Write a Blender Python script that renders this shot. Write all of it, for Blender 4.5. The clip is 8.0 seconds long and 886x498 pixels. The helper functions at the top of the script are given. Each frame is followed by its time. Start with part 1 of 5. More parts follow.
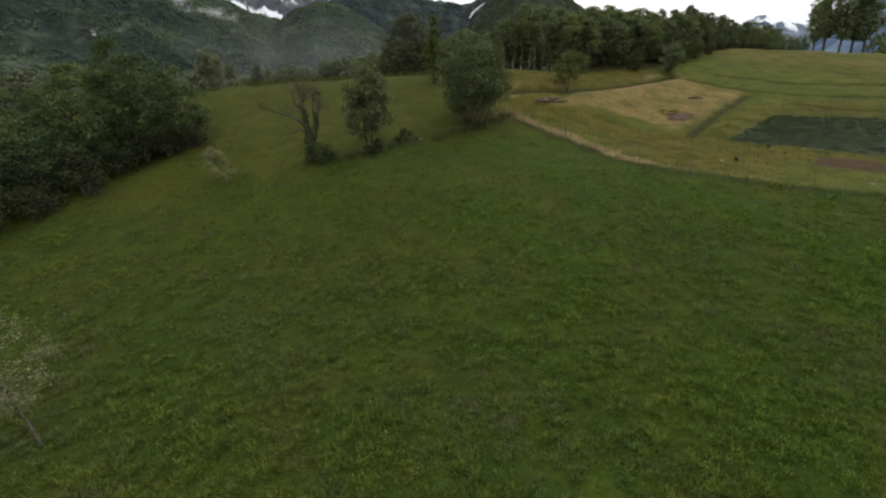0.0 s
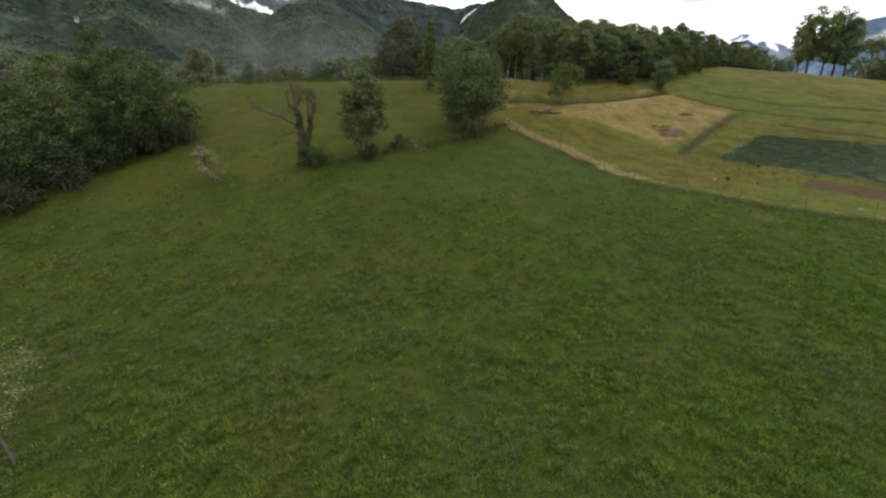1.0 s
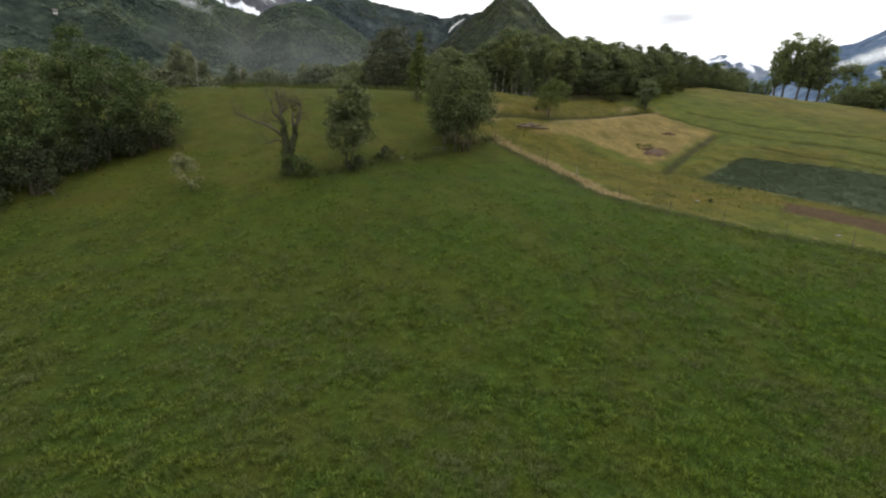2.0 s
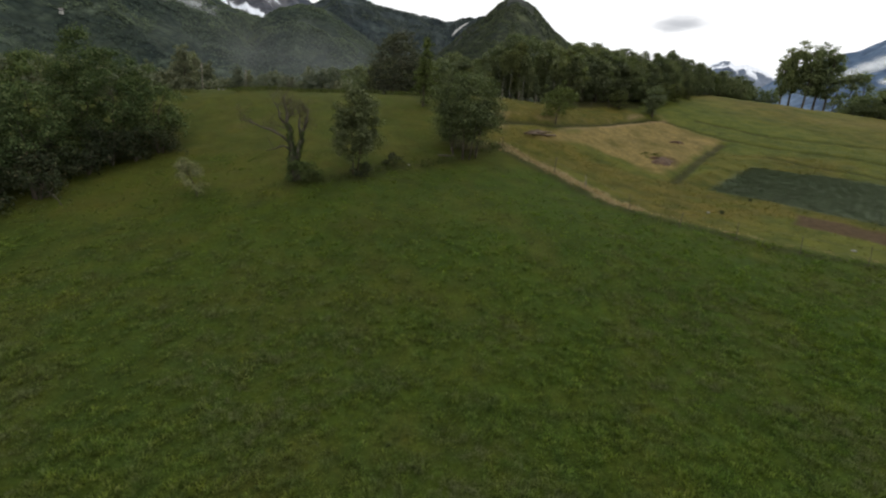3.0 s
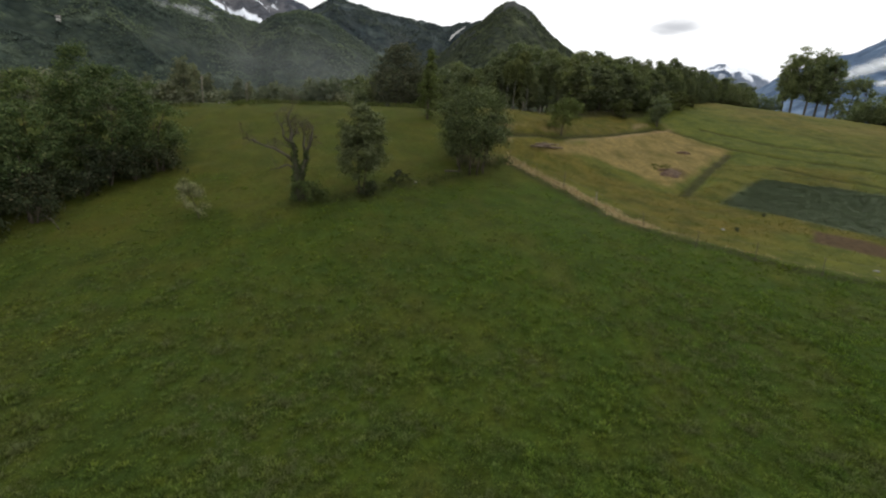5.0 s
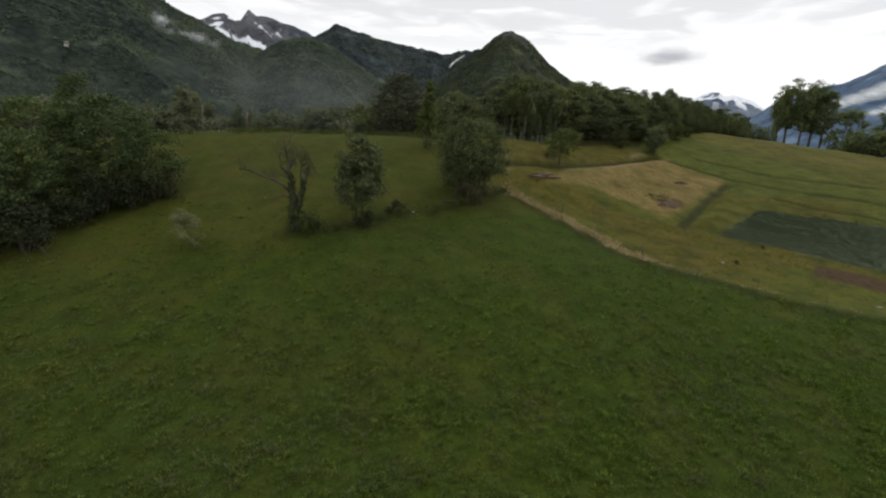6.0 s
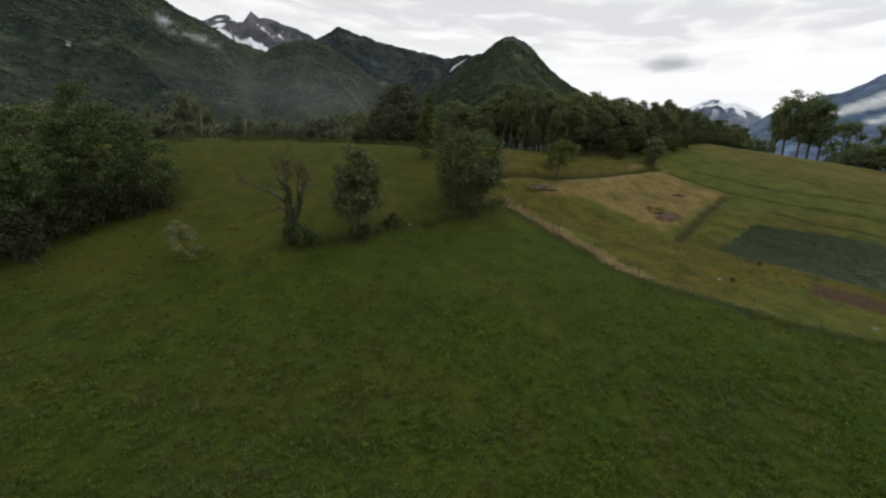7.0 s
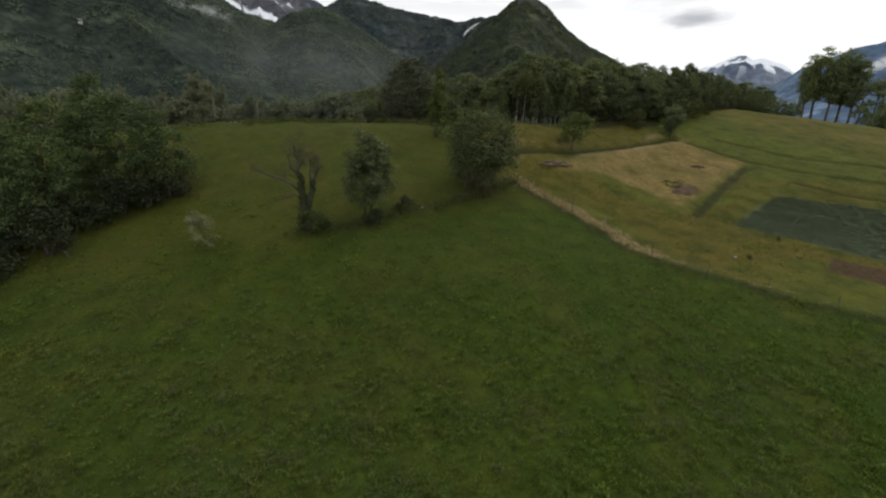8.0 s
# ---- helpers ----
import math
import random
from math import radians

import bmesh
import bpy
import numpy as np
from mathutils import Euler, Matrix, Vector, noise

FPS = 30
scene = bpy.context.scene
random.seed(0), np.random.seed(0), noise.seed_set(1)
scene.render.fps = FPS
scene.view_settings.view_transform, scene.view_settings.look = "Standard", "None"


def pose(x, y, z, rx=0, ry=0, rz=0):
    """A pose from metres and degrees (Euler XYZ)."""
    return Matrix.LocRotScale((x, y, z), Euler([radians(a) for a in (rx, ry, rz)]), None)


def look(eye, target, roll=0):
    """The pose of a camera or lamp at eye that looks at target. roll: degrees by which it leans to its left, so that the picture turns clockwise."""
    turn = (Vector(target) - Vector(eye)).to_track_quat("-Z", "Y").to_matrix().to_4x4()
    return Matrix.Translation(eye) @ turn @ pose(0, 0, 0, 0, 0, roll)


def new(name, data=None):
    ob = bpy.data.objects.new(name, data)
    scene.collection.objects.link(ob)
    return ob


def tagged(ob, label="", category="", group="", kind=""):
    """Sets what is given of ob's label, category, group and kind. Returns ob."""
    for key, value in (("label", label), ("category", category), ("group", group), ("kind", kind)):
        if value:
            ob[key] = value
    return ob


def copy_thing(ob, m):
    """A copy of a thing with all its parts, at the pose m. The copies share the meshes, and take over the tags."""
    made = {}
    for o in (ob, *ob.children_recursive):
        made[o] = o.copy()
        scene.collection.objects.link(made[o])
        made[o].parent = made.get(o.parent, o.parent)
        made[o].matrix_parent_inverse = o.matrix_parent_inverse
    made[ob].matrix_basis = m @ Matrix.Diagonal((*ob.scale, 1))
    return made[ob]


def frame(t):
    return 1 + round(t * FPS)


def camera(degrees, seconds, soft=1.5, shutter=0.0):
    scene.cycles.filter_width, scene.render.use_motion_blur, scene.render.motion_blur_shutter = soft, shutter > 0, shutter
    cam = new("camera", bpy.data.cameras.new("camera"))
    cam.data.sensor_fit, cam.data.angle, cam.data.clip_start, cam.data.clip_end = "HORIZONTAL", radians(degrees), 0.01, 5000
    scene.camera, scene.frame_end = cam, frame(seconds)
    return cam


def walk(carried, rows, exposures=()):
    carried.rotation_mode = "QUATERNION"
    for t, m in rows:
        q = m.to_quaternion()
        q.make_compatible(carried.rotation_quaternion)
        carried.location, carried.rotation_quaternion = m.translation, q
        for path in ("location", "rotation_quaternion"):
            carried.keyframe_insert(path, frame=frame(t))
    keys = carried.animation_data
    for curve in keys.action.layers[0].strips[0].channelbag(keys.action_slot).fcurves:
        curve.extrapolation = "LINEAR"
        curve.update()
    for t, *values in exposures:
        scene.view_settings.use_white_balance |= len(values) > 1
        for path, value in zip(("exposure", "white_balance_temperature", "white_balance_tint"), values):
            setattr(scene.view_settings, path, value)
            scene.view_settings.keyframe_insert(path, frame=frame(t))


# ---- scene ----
cam = camera(88.9, 8.0, soft=2.2)
PATH = [
    (0, (-1.796, -0.936, 6.595), (-1.716, 1.0, 6.102), -0.3),
    (0.5, (-2.179, -0.716, 6.633), (-2.082, 1.218, 6.134), 0.6),
    (1, (-2.351, -0.476, 6.913), (-2.202, 1.46, 6.434), 2.0),
    (1.5, (-2.358, -0.211, 7.11), (-2.16, 1.726, 6.655), 3.3),
    (1.7, (-2.400, -0.100, 7.190), (-2.185, 1.838, 6.745), 3.4),
    (2.8, (-2.73, 0.499, 7.584), (-2.499, 2.434, 7.133), 5.0),
    (3, (-2.842, 0.625, 7.613), (-2.621, 2.565, 7.179), 4.6),
    (3.5, (-3.15, 0.894, 7.77), (-2.935, 2.83, 7.315), 4.7),
    (4, (-3.365, 1.158, 7.903), (-3.143, 3.099, 7.472), 4.7),
    (4.2, (-3.420, 1.265, 7.980), (-3.195, 3.205, 7.548), 4.3),
    (5.3, (-3.481, 1.846, 8.573), (-3.254, 3.794, 8.178), 4.2),
    (5.5, (-3.467, 1.924, 8.63), (-3.239, 3.878, 8.272), 4.3),
    (6, (-3.389, 2.124, 8.917), (-3.161, 4.086, 8.6), 4.6),
    (6.5, (-3.317, 2.243, 9.289), (-3.092, 4.206, 8.976), 4.7),
    (7, (-3.244, 2.273, 9.604), (-3.013, 4.236, 9.302), 5.3),
    (7.5, (-3.19, 2.122, 10.154), (-3.02, 4.064, 9.706), 4.7),
    (8, (-3.037, 2.152, 10.519), (-2.872, 4.096, 10.081), 3.8),
]
EXPOSURES = [(0.0, 0.48), (0.5, 0.66), (1.0, 0.85), (1.5, 0.9), (3.0, 0.39), (3.5, 0.35), (4.0, 0.43), (5.5, 0.48), (6.0, 0.17), (6.5, 0.16), (7.0, 0.04), (7.5, -0.07), (8.0, 0.17)]
walk(cam, [(t, look(eye, target, roll)) for t, eye, target, roll in PATH], EXPOSURES)

# ---- world and light ----
world = bpy.data.worlds.new("world")
scene.world = world
world.use_nodes = True
SUN_AZ, SUN_EL = 50.0, 52.0


def build_world():
    t = world.node_tree
    t.nodes.clear()
    n, k = t.nodes.new, t.links.new
    out, bg = n("ShaderNodeOutputWorld"), n("ShaderNodeBackground")
    sky = n("ShaderNodeTexSky")
    sky.sky_type, sky.sun_disc = "NISHITA", False
    sky.sun_elevation, sky.sun_rotation = radians(SUN_EL), radians(SUN_AZ)
    dim = n("ShaderNodeVectorMath")
    dim.operation = "SCALE"
    dim.inputs["Scale"].default_value = 0.10
    k(sky.outputs[0], dim.inputs[0])
    co, axes = n("ShaderNodeTexCoord"), n("ShaderNodeSeparateXYZ")
    k(co.outputs["Generated"], axes.inputs[0])

    def calc(op, a, b=0.0, c=0.0):
        node = n("ShaderNodeMath")
        node.operation = op
        for i, v in enumerate((a, b, c)):
            if isinstance(v, (int, float)):
                node.inputs[i].default_value = v
            else:
                k(v, node.inputs[i])
        return node.outputs[0]

    def ease(v, lo, hi):
        node = n("ShaderNodeMapRange")
        node.interpolation_type = "SMOOTHSTEP"
        k(v, node.inputs["Value"])
        node.inputs["From Min"].default_value, node.inputs["From Max"].default_value = lo, hi
        return node.outputs[0]

    az = calc("MULTIPLY", calc("ARCTAN2", axes.outputs[0], axes.outputs[1]), 57.2958)
    el = calc("MULTIPLY", calc("ARCSINE", axes.outputs[2]), 57.2958)

    def clouds(across, up, seed, detail, distort):
        """Cloud noise drawn out along the horizon; sizes in degrees."""
        v, nz = n("ShaderNodeCombineXYZ"), n("ShaderNodeTexNoise")
        k(calc("DIVIDE", az, across), v.inputs[0])
        k(calc("DIVIDE", el, up), v.inputs[1])
        v.inputs[2].default_value = seed
        nz.inputs["Scale"].default_value, nz.inputs["Detail"].default_value, nz.inputs["Distortion"].default_value = 1.0, detail, distort
        k(v.outputs[0], nz.inputs["Vector"])
        return nz.outputs[0]

    sheets = ease(calc("MULTIPLY_ADD", clouds(7.0, 1.5, 6.3, 6.0, 0.6), 0.5, calc("MULTIPLY", clouds(22.0, 4.5, 2.6, 4.0, 0.4), 0.5)), 0.40, 0.58)
    low_gap = ease(el, 12.5, 18.0)
    grey = calc("MULTIPLY", sheets, calc("MULTIPLY_ADD", low_gap, 0.23, 0.04))
    ragged = calc("MULTIPLY_ADD", clouds(3.0, 0.8, 9.1, 5.0, 0.5), 0.9, -0.45)
    dx, dy = calc("DIVIDE", calc("SUBTRACT", az, 30.4), 4.3), calc("SUBTRACT", el, 14.35)
    dy = calc("MAXIMUM", calc("DIVIDE", dy, 1.5), calc("DIVIDE", dy, -0.95))
    lens = ease(calc("ADD", calc("SQRT", calc("ADD", calc("MULTIPLY", dx, dx), calc("MULTIPLY", dy, dy))), ragged), 1.12, 0.05)
    grey = calc("MAXIMUM", grey, calc("MULTIPLY", lens, 0.58))
    ramp = n("ShaderNodeValToRGB")
    ramp.color_ramp.elements[0].position, ramp.color_ramp.elements[0].color = 0.0, (1.0, 1.0, 1.0, 1)
    ramp.color_ramp.elements[1].position, ramp.color_ramp.elements[1].color = 1.0, (0.07, 0.08, 0.11, 1)
    k(grey, ramp.inputs[0])
    mix = n("ShaderNodeMix")
    mix.data_type = "RGBA"
    mix.inputs[0].default_value = 0.94
    k(dim.outputs[0], mix.inputs[6])
    k(ramp.outputs[0], mix.inputs[7])
    k(mix.outputs[2], bg.inputs[0])
    bg.inputs[1].default_value = 1.0
    k(bg.outputs[0], out.inputs[0])


build_world()
sun_data = bpy.data.lights.new("sun", "SUN")
sun_data.energy, sun_data.angle, sun_data.color = 0.6, radians(20), (1.0, 0.96, 0.9)
sun = new("sun", sun_data)
sa, se = radians(SUN_AZ), radians(SUN_EL)
sun.matrix_world = look((0, 0, 60), (-math.sin(sa) * math.cos(se), -math.cos(sa) * math.cos(se), 60 - math.sin(se)))


# ---- materials ----
class Nodes:
    """A short way to write node materials."""

    def __init__(self, name):
        self.mat = bpy.data.materials.new(name)
        self.mat.use_nodes = True
        self.t = self.mat.node_tree
        self.t.nodes.clear()
        self.out = self.t.nodes.new("ShaderNodeOutputMaterial")

    def add(self, kind, **values):
        node = self.t.nodes.new(kind)
        for key, value in values.items():
            if key == "op":
                node.operation = value
            else:
                node.inputs[key.replace("_", " ")].default_value = value
        return node

    def link(self, a, b):
        self.t.links.new(a, b)

    def noise(self, scale, detail=4.0, stretch=None, rough=0.55, world_space=True):
        geo = self.t.nodes.new("ShaderNodeNewGeometry") if world_space else self.t.nodes.new("ShaderNodeTexCoord")
        src = geo.outputs["Position"] if world_space else geo.outputs["Object"]
        if stretch:
            mp = self.add("ShaderNodeMapping")
            mp.inputs["Scale"].default_value = stretch
            self.link(src, mp.inputs[0])
            src = mp.outputs[0]
        node = self.add("ShaderNodeTexNoise", Scale=scale, Detail=detail, Roughness=rough)
        self.link(src, node.inputs["Vector"])
        return node.outputs[0]

    def ramp(self, src, *stops):
        node = self.add("ShaderNodeValToRGB")
        els = node.color_ramp.elements
        while len(els) < len(stops):
            els.new(0.5)
        for el, (p, c) in zip(els, stops):
            el.position, el.color = p, (*c, 1) if len(c) == 3 else c
        self.link(src, node.inputs[0])
        return node.outputs[0]

    def grey(self, src, a, b):
        return self.ramp(src, (a, (0, 0, 0)), (b, (1, 1, 1)))

    def mix(self, fac, a, b, blend="MIX"):
        node = self.t.nodes.new("ShaderNodeMix")
        node.data_type, node.blend_type = "RGBA", blend
        for i, v in ((0, fac), (6, a), (7, b)):
            if isinstance(v, (int, float)):
                node.inputs[i].default_value = v
            elif isinstance(v, tuple):
                node.inputs[i].default_value = (*v, 1)
            else:
                self.link(v, node.inputs[i])
        return node.outputs[2]

    def attr(self, name):
        node = self.t.nodes.new("ShaderNodeAttribute")
        node.attribute_name = name
        return node.outputs["Fac"]

    def math(self, op, a, b):
        node = self.t.nodes.new("ShaderNodeMath")
        node.operation = op
        for i, v in ((0, a), (1, b)):
            if isinstance(v, (int, float)):
                node.inputs[i].default_value = v
            else:
                self.link(v, node.inputs[i])
        return node.outputs[0]

    def bump(self, src, strength, distance):
        node = self.add("ShaderNodeBump", Strength=strength, Distance=distance)
        self.link(src, node.inputs["Height"])
        return node.outputs[0]

    def surface(self, colour, rough=0.8, normal=None, gloss=0.3):
        node = self.add("ShaderNodeBsdfPrincipled", Roughness=rough)
        node.inputs["Specular IOR Level"].default_value = gloss
        if isinstance(colour, tuple):
            node.inputs["Base Color"].default_value = (*colour, 1)
        else:
            self.link(colour, node.inputs["Base Color"])
        if normal is not None:
            self.link(normal, node.inputs["Normal"])
        self.link(node.outputs[0], self.out.inputs[0])
        return node


def leaf_material(name, dark, light, warm=None, through_light=0.25, uneven=0.72):
    m = Nodes(name)
    geo = m.t.nodes.new("ShaderNodeNewGeometry")
    info = m.t.nodes.new("ShaderNodeObjectInfo")
    col = m.ramp(geo.outputs["Random Per Island"], (0.0, dark), (0.75, light), (1.0, warm or light))
    patch = m.noise(0.9, 3.0)
    col = m.mix(m.grey(patch, 0.3, 0.7), m.mix(1.0, col, (uneven, uneven * 1.02, uneven), "MULTIPLY"), col)
    tint = m.ramp(info.outputs["Random"], (0.0, (0.8, 0.82, 0.85)), (1.0, (1.15, 1.08, 0.95)))
    col = m.mix(1.0, col, tint, "MULTIPLY")
    node = m.surface(col, 0.7, gloss=0.13)
    tr = m.add("ShaderNodeBsdfTranslucent")
    m.link(m.mix(1.0, col, (1.1, 1.25, 0.6), "MULTIPLY"), tr.inputs[0])
    mixed = m.add("ShaderNodeMixShader", Fac=through_light)
    m.link(node.outputs[0], mixed.inputs[1])
    m.link(tr.outputs[0], mixed.inputs[2])
    m.link(mixed.outputs[0], m.out.inputs[0])
    return m.mat


def far_wood_material(name, dark, light):
    """Crowns on a far slope: stands of darker and lighter trees, and open scrub between."""
    m = Nodes(name)
    geo = m.t.nodes.new("ShaderNodeNewGeometry")
    col = m.ramp(geo.outputs["Random Per Island"], (0.0, dark), (1.0, light))
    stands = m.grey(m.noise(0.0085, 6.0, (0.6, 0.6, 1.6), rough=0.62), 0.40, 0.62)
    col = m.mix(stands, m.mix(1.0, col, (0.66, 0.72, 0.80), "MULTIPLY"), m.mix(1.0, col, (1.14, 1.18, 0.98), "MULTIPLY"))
    open_scrub = m.grey(m.noise(0.021, 5.0, (0.5, 0.5, 1.8), rough=0.6), 0.58, 0.72)
    col = m.mix(m.math("MULTIPLY", open_scrub, 0.6), col, m.mix(1.0, col, (1.55, 1.6, 1.2), "MULTIPLY"))
    m.surface(col, 1.0, gloss=0.0)
    return m.mat


def bark_material(name, dark, light, scale=9.0):
    m = Nodes(name)
    col = m.ramp(m.noise(scale, 6.0, (1, 1, 0.25)), (0.3, dark), (0.7, light))
    moss = m.grey(m.noise(2.0, 4.0), 0.5, 0.72)
    col = m.mix(m.math("MULTIPLY", moss, 0.5), col, (0.05, 0.06, 0.025))
    m.surface(col, 0.9, m.bump(m.noise(scale * 2.5, 5.0, (1, 1, 0.3)), 0.7, 0.03), 0.15)
    return m.mat


def plain_material(name, dark, light, scale, rough=0.85, bump=0.4, deep=0.02, stretch=None):
    m = Nodes(name)
    col = m.ramp(m.noise(scale, 6.0, stretch), (0.3, dark), (0.7, light))
    stain = m.grey(m.noise(scale * 0.22, 3.0), 0.45, 0.7)
    col = m.mix(m.math("MULTIPLY", stain, 0.35), col, tuple(c * 0.55 for c in dark))
    m.surface(col, rough, m.bump(m.noise(scale * 3, 5.0), bump, deep))
    return m.mat


def ground_material():
    m = Nodes("meadow_ground")
    fine, mid, wide, broad = m.noise(9.0, 6.0, rough=0.65), m.noise(1.7, 5.0), m.noise(0.32, 4.0), m.noise(0.09, 3.0)
    green = m.ramp(fine, (0.30, (0.018, 0.028, 0.004)), (0.52, (0.033, 0.049, 0.006)), (0.72, (0.056, 0.074, 0.012)))
    blue = m.ramp(fine, (0.30, (0.018, 0.030, 0.006)), (0.55, (0.031, 0.050, 0.010)), (0.75, (0.052, 0.074, 0.019)))
    brown = m.ramp(fine, (0.30, (0.028, 0.030, 0.007)), (0.55, (0.052, 0.055, 0.012)), (0.75, (0.080, 0.078, 0.022)))
    col = m.mix(m.grey(mid, 0.42, 0.62), green, blue)
    col = m.mix(m.math("MULTIPLY", m.grey(wide, 0.48, 0.68), 0.65), col, brown)
    col = m.mix(m.math("MULTIPLY", m.grey(broad, 0.40, 0.66), 0.4), col, m.mix(1.0, col, (1.25, 1.12, 0.75), "MULTIPLY"))
    fleck = m.math("MULTIPLY", m.grey(m.noise(2.6, 6.0, rough=0.7), 0.54, 0.68), m.grey(m.noise(0.22, 3.0), 0.40, 0.62))
    col = m.mix(m.math("MULTIPLY", fleck, 0.5), col, m.mix(1.0, col, (1.75, 1.25, 1.2), "MULTIPLY"))
    col = m.mix(m.attr("lush"), m.mix(1.0, col, (0.98, 0.99, 0.82), "MULTIPLY"), m.mix(1.0, col, (0.95, 1.04, 0.76), "MULTIPLY"))
    shade = m.grey(m.noise(5.5, 6.0, rough=0.75), 0.50, 0.66)
    col = m.mix(m.math("MULTIPLY", shade, 0.4), col, m.mix(1.0, col, (0.62, 0.68, 0.75), "MULTIPLY"))
    olive = m.ramp(m.noise(3.2, 8.0, rough=0.75), (0.3, (0.053, 0.049, 0.009)), (0.55, (0.086, 0.073, 0.014)), (0.75, (0.130, 0.104, 0.024)))
    olive = m.mix(m.grey(m.noise(0.45, 4.0), 0.45, 0.66), olive, m.mix(1.0, olive, (0.72, 0.88, 0.62), "MULTIPLY"))
    hay = m.ramp(m.noise(2.6, 8.0, rough=0.75), (0.28, (0.086, 0.068, 0.023)), (0.52, (0.153, 0.115, 0.039)), (0.76, (0.228, 0.176, 0.074)))
    hay = m.mix(m.grey(m.noise(0.35, 4.0), 0.50, 0.70), hay, (0.088, 0.074, 0.020))
    soil = m.ramp(m.noise(3.0, 6.0), (0.3, (0.036, 0.023, 0.011)), (0.7, (0.074, 0.050, 0.024)))
    # rank grass colour, also used to paint shade on the ground
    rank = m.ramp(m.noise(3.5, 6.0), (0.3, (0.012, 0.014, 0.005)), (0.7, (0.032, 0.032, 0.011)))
    straw = m.ramp(m.noise(4.0, 6.0), (0.3, (0.115, 0.082, 0.042)), (0.5, (0.215, 0.150, 0.082)), (0.7, (0.360, 0.264, 0.155)))
    sward = m.ramp(m.noise(3.2, 8.0, rough=0.75), (0.3, (0.046, 0.056, 0.008)), (0.55, (0.071, 0.084, 0.013)), (0.75, (0.104, 0.116, 0.021)))
    olive = m.mix(m.attr("dry"), sward, olive)
    patchy = m.ramp(m.noise(0.55, 6.0, rough=0.6), (0.34, (0.62, 0.70, 0.66)), (0.52, (1.0, 1.0, 1.0)), (0.68, (1.22, 1.14, 1.12)))
    olive = m.mix(1.0, olive, patchy, "MULTIPLY")
    hay = m.mix(1.0, hay, m.ramp(m.noise(0.8, 6.0, (1.0, 0.5, 1.0), rough=0.65), (0.34, (0.74, 0.78, 0.74)), (0.66, (1.20, 1.16, 1.14))), "MULTIPLY")
    mottle = m.ramp(m.noise(0.85, 6.0, rough=0.62), (0.33, (0.70, 0.72, 0.80)), (0.50, (1.0, 1.0, 1.0)), (0.68, (1.26, 1.22, 1.05)))
    col = m.mix(1.0, col, mottle, "MULTIPLY")
    col = m.mix(m.attr("olive"), col, olive)
    col = m.mix(m.attr("hay"), col, hay)
    leafy = m.ramp(m.noise(3.0, 6.0, rough=0.65), (0.3, (0.056, 0.075, 0.042)), (0.55, (0.069, 0.091, 0.051)), (0.75, (0.083, 0.106, 0.059)))
    col = m.mix(m.attr("crop"), col, leafy)
    col = m.mix(m.attr("soil"), col, soil)
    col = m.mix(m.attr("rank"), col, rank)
    col = m.mix(m.attr("straw"), col, straw)
    rough_ground = m.math("ADD", m.math("MULTIPLY", fine, 0.5), m.noise(3.2, 5.0))
    m.surface(col, 0.95, m.bump(rough_ground, 0.7, 0.08), 0.08)
    return m.mat


def blade_material():
    m = Nodes("grass_blades")
    geo = m.t.nodes.new("ShaderNodeNewGeometry")
    col = m.ramp(geo.outputs["Random Per Island"], (0.0, (0.061, 0.090, 0.012)), (0.40, (0.096, 0.135, 0.020)),
                 (0.80, (0.132, 0.168, 0.036)), (1.0, (0.166, 0.190, 0.066)))
    col = m.mix(1.0, col, m.ramp(m.noise(2.3, 5.0, rough=0.6), (0.36, (0.74, 0.78, 0.80)), (0.64, (1.16, 1.14, 1.05))), "MULTIPLY")
    col = m.mix(1.0, col, m.ramp(m.attr("tone"), (0.0, (0.46, 0.52, 0.58)), (0.45, (0.90, 0.92, 0.92)), (1.0, (1.36, 1.33, 1.26))), "MULTIPLY")
    blue = m.mix(1.0, col, (0.84, 0.98, 1.0), "MULTIPLY")
    col = m.mix(m.grey(m.noise(1.7, 5.0), 0.42, 0.62), col, blue)
    brown = m.mix(1.0, col, (1.40, 1.02, 1.0), "MULTIPLY")
    col = m.mix(m.math("MULTIPLY", m.grey(m.noise(0.32, 4.0), 0.48, 0.72), 0.38), col, brown)
    where = m.t.nodes.new("ShaderNodeNewGeometry")
    axes = m.t.nodes.new("ShaderNodeSeparateXYZ")
    m.link(where.outputs["Position"], axes.inputs[0])
    side = m.math("ADD", m.math("MULTIPLY", axes.outputs[0], 0.06), m.noise(0.12, 3.0))
    col = m.mix(m.grey(side, 0.10, 1.2), m.mix(1.0, col, (1.03, 0.99, 0.90), "MULTIPLY"), m.mix(1.0, col, (0.97, 1.04, 0.82), "MULTIPLY"))
    seeding = m.math("MULTIPLY", m.math("MULTIPLY", m.grey(m.noise(1.6, 5.0, rough=0.65), 0.40, 0.60), m.grey(m.noise(0.17, 3.0), 0.42, 0.54)), 0.95)
    col = m.mix(seeding, col, (0.112, 0.126, 0.052))
    node = m.surface(col, 0.7, gloss=0.2)
    tr = m.add("ShaderNodeBsdfTranslucent")
    m.link(m.mix(1.0, col, (1.08, 1.12, 0.72), "MULTIPLY"), tr.inputs[0])
    mixed = m.add("ShaderNodeMixShader", Fac=0.34)
    m.link(node.outputs[0], mixed.inputs[1])
    m.link(tr.outputs[0], mixed.inputs[2])
    m.link(mixed.outputs[0], m.out.inputs[0])
    return m.mat


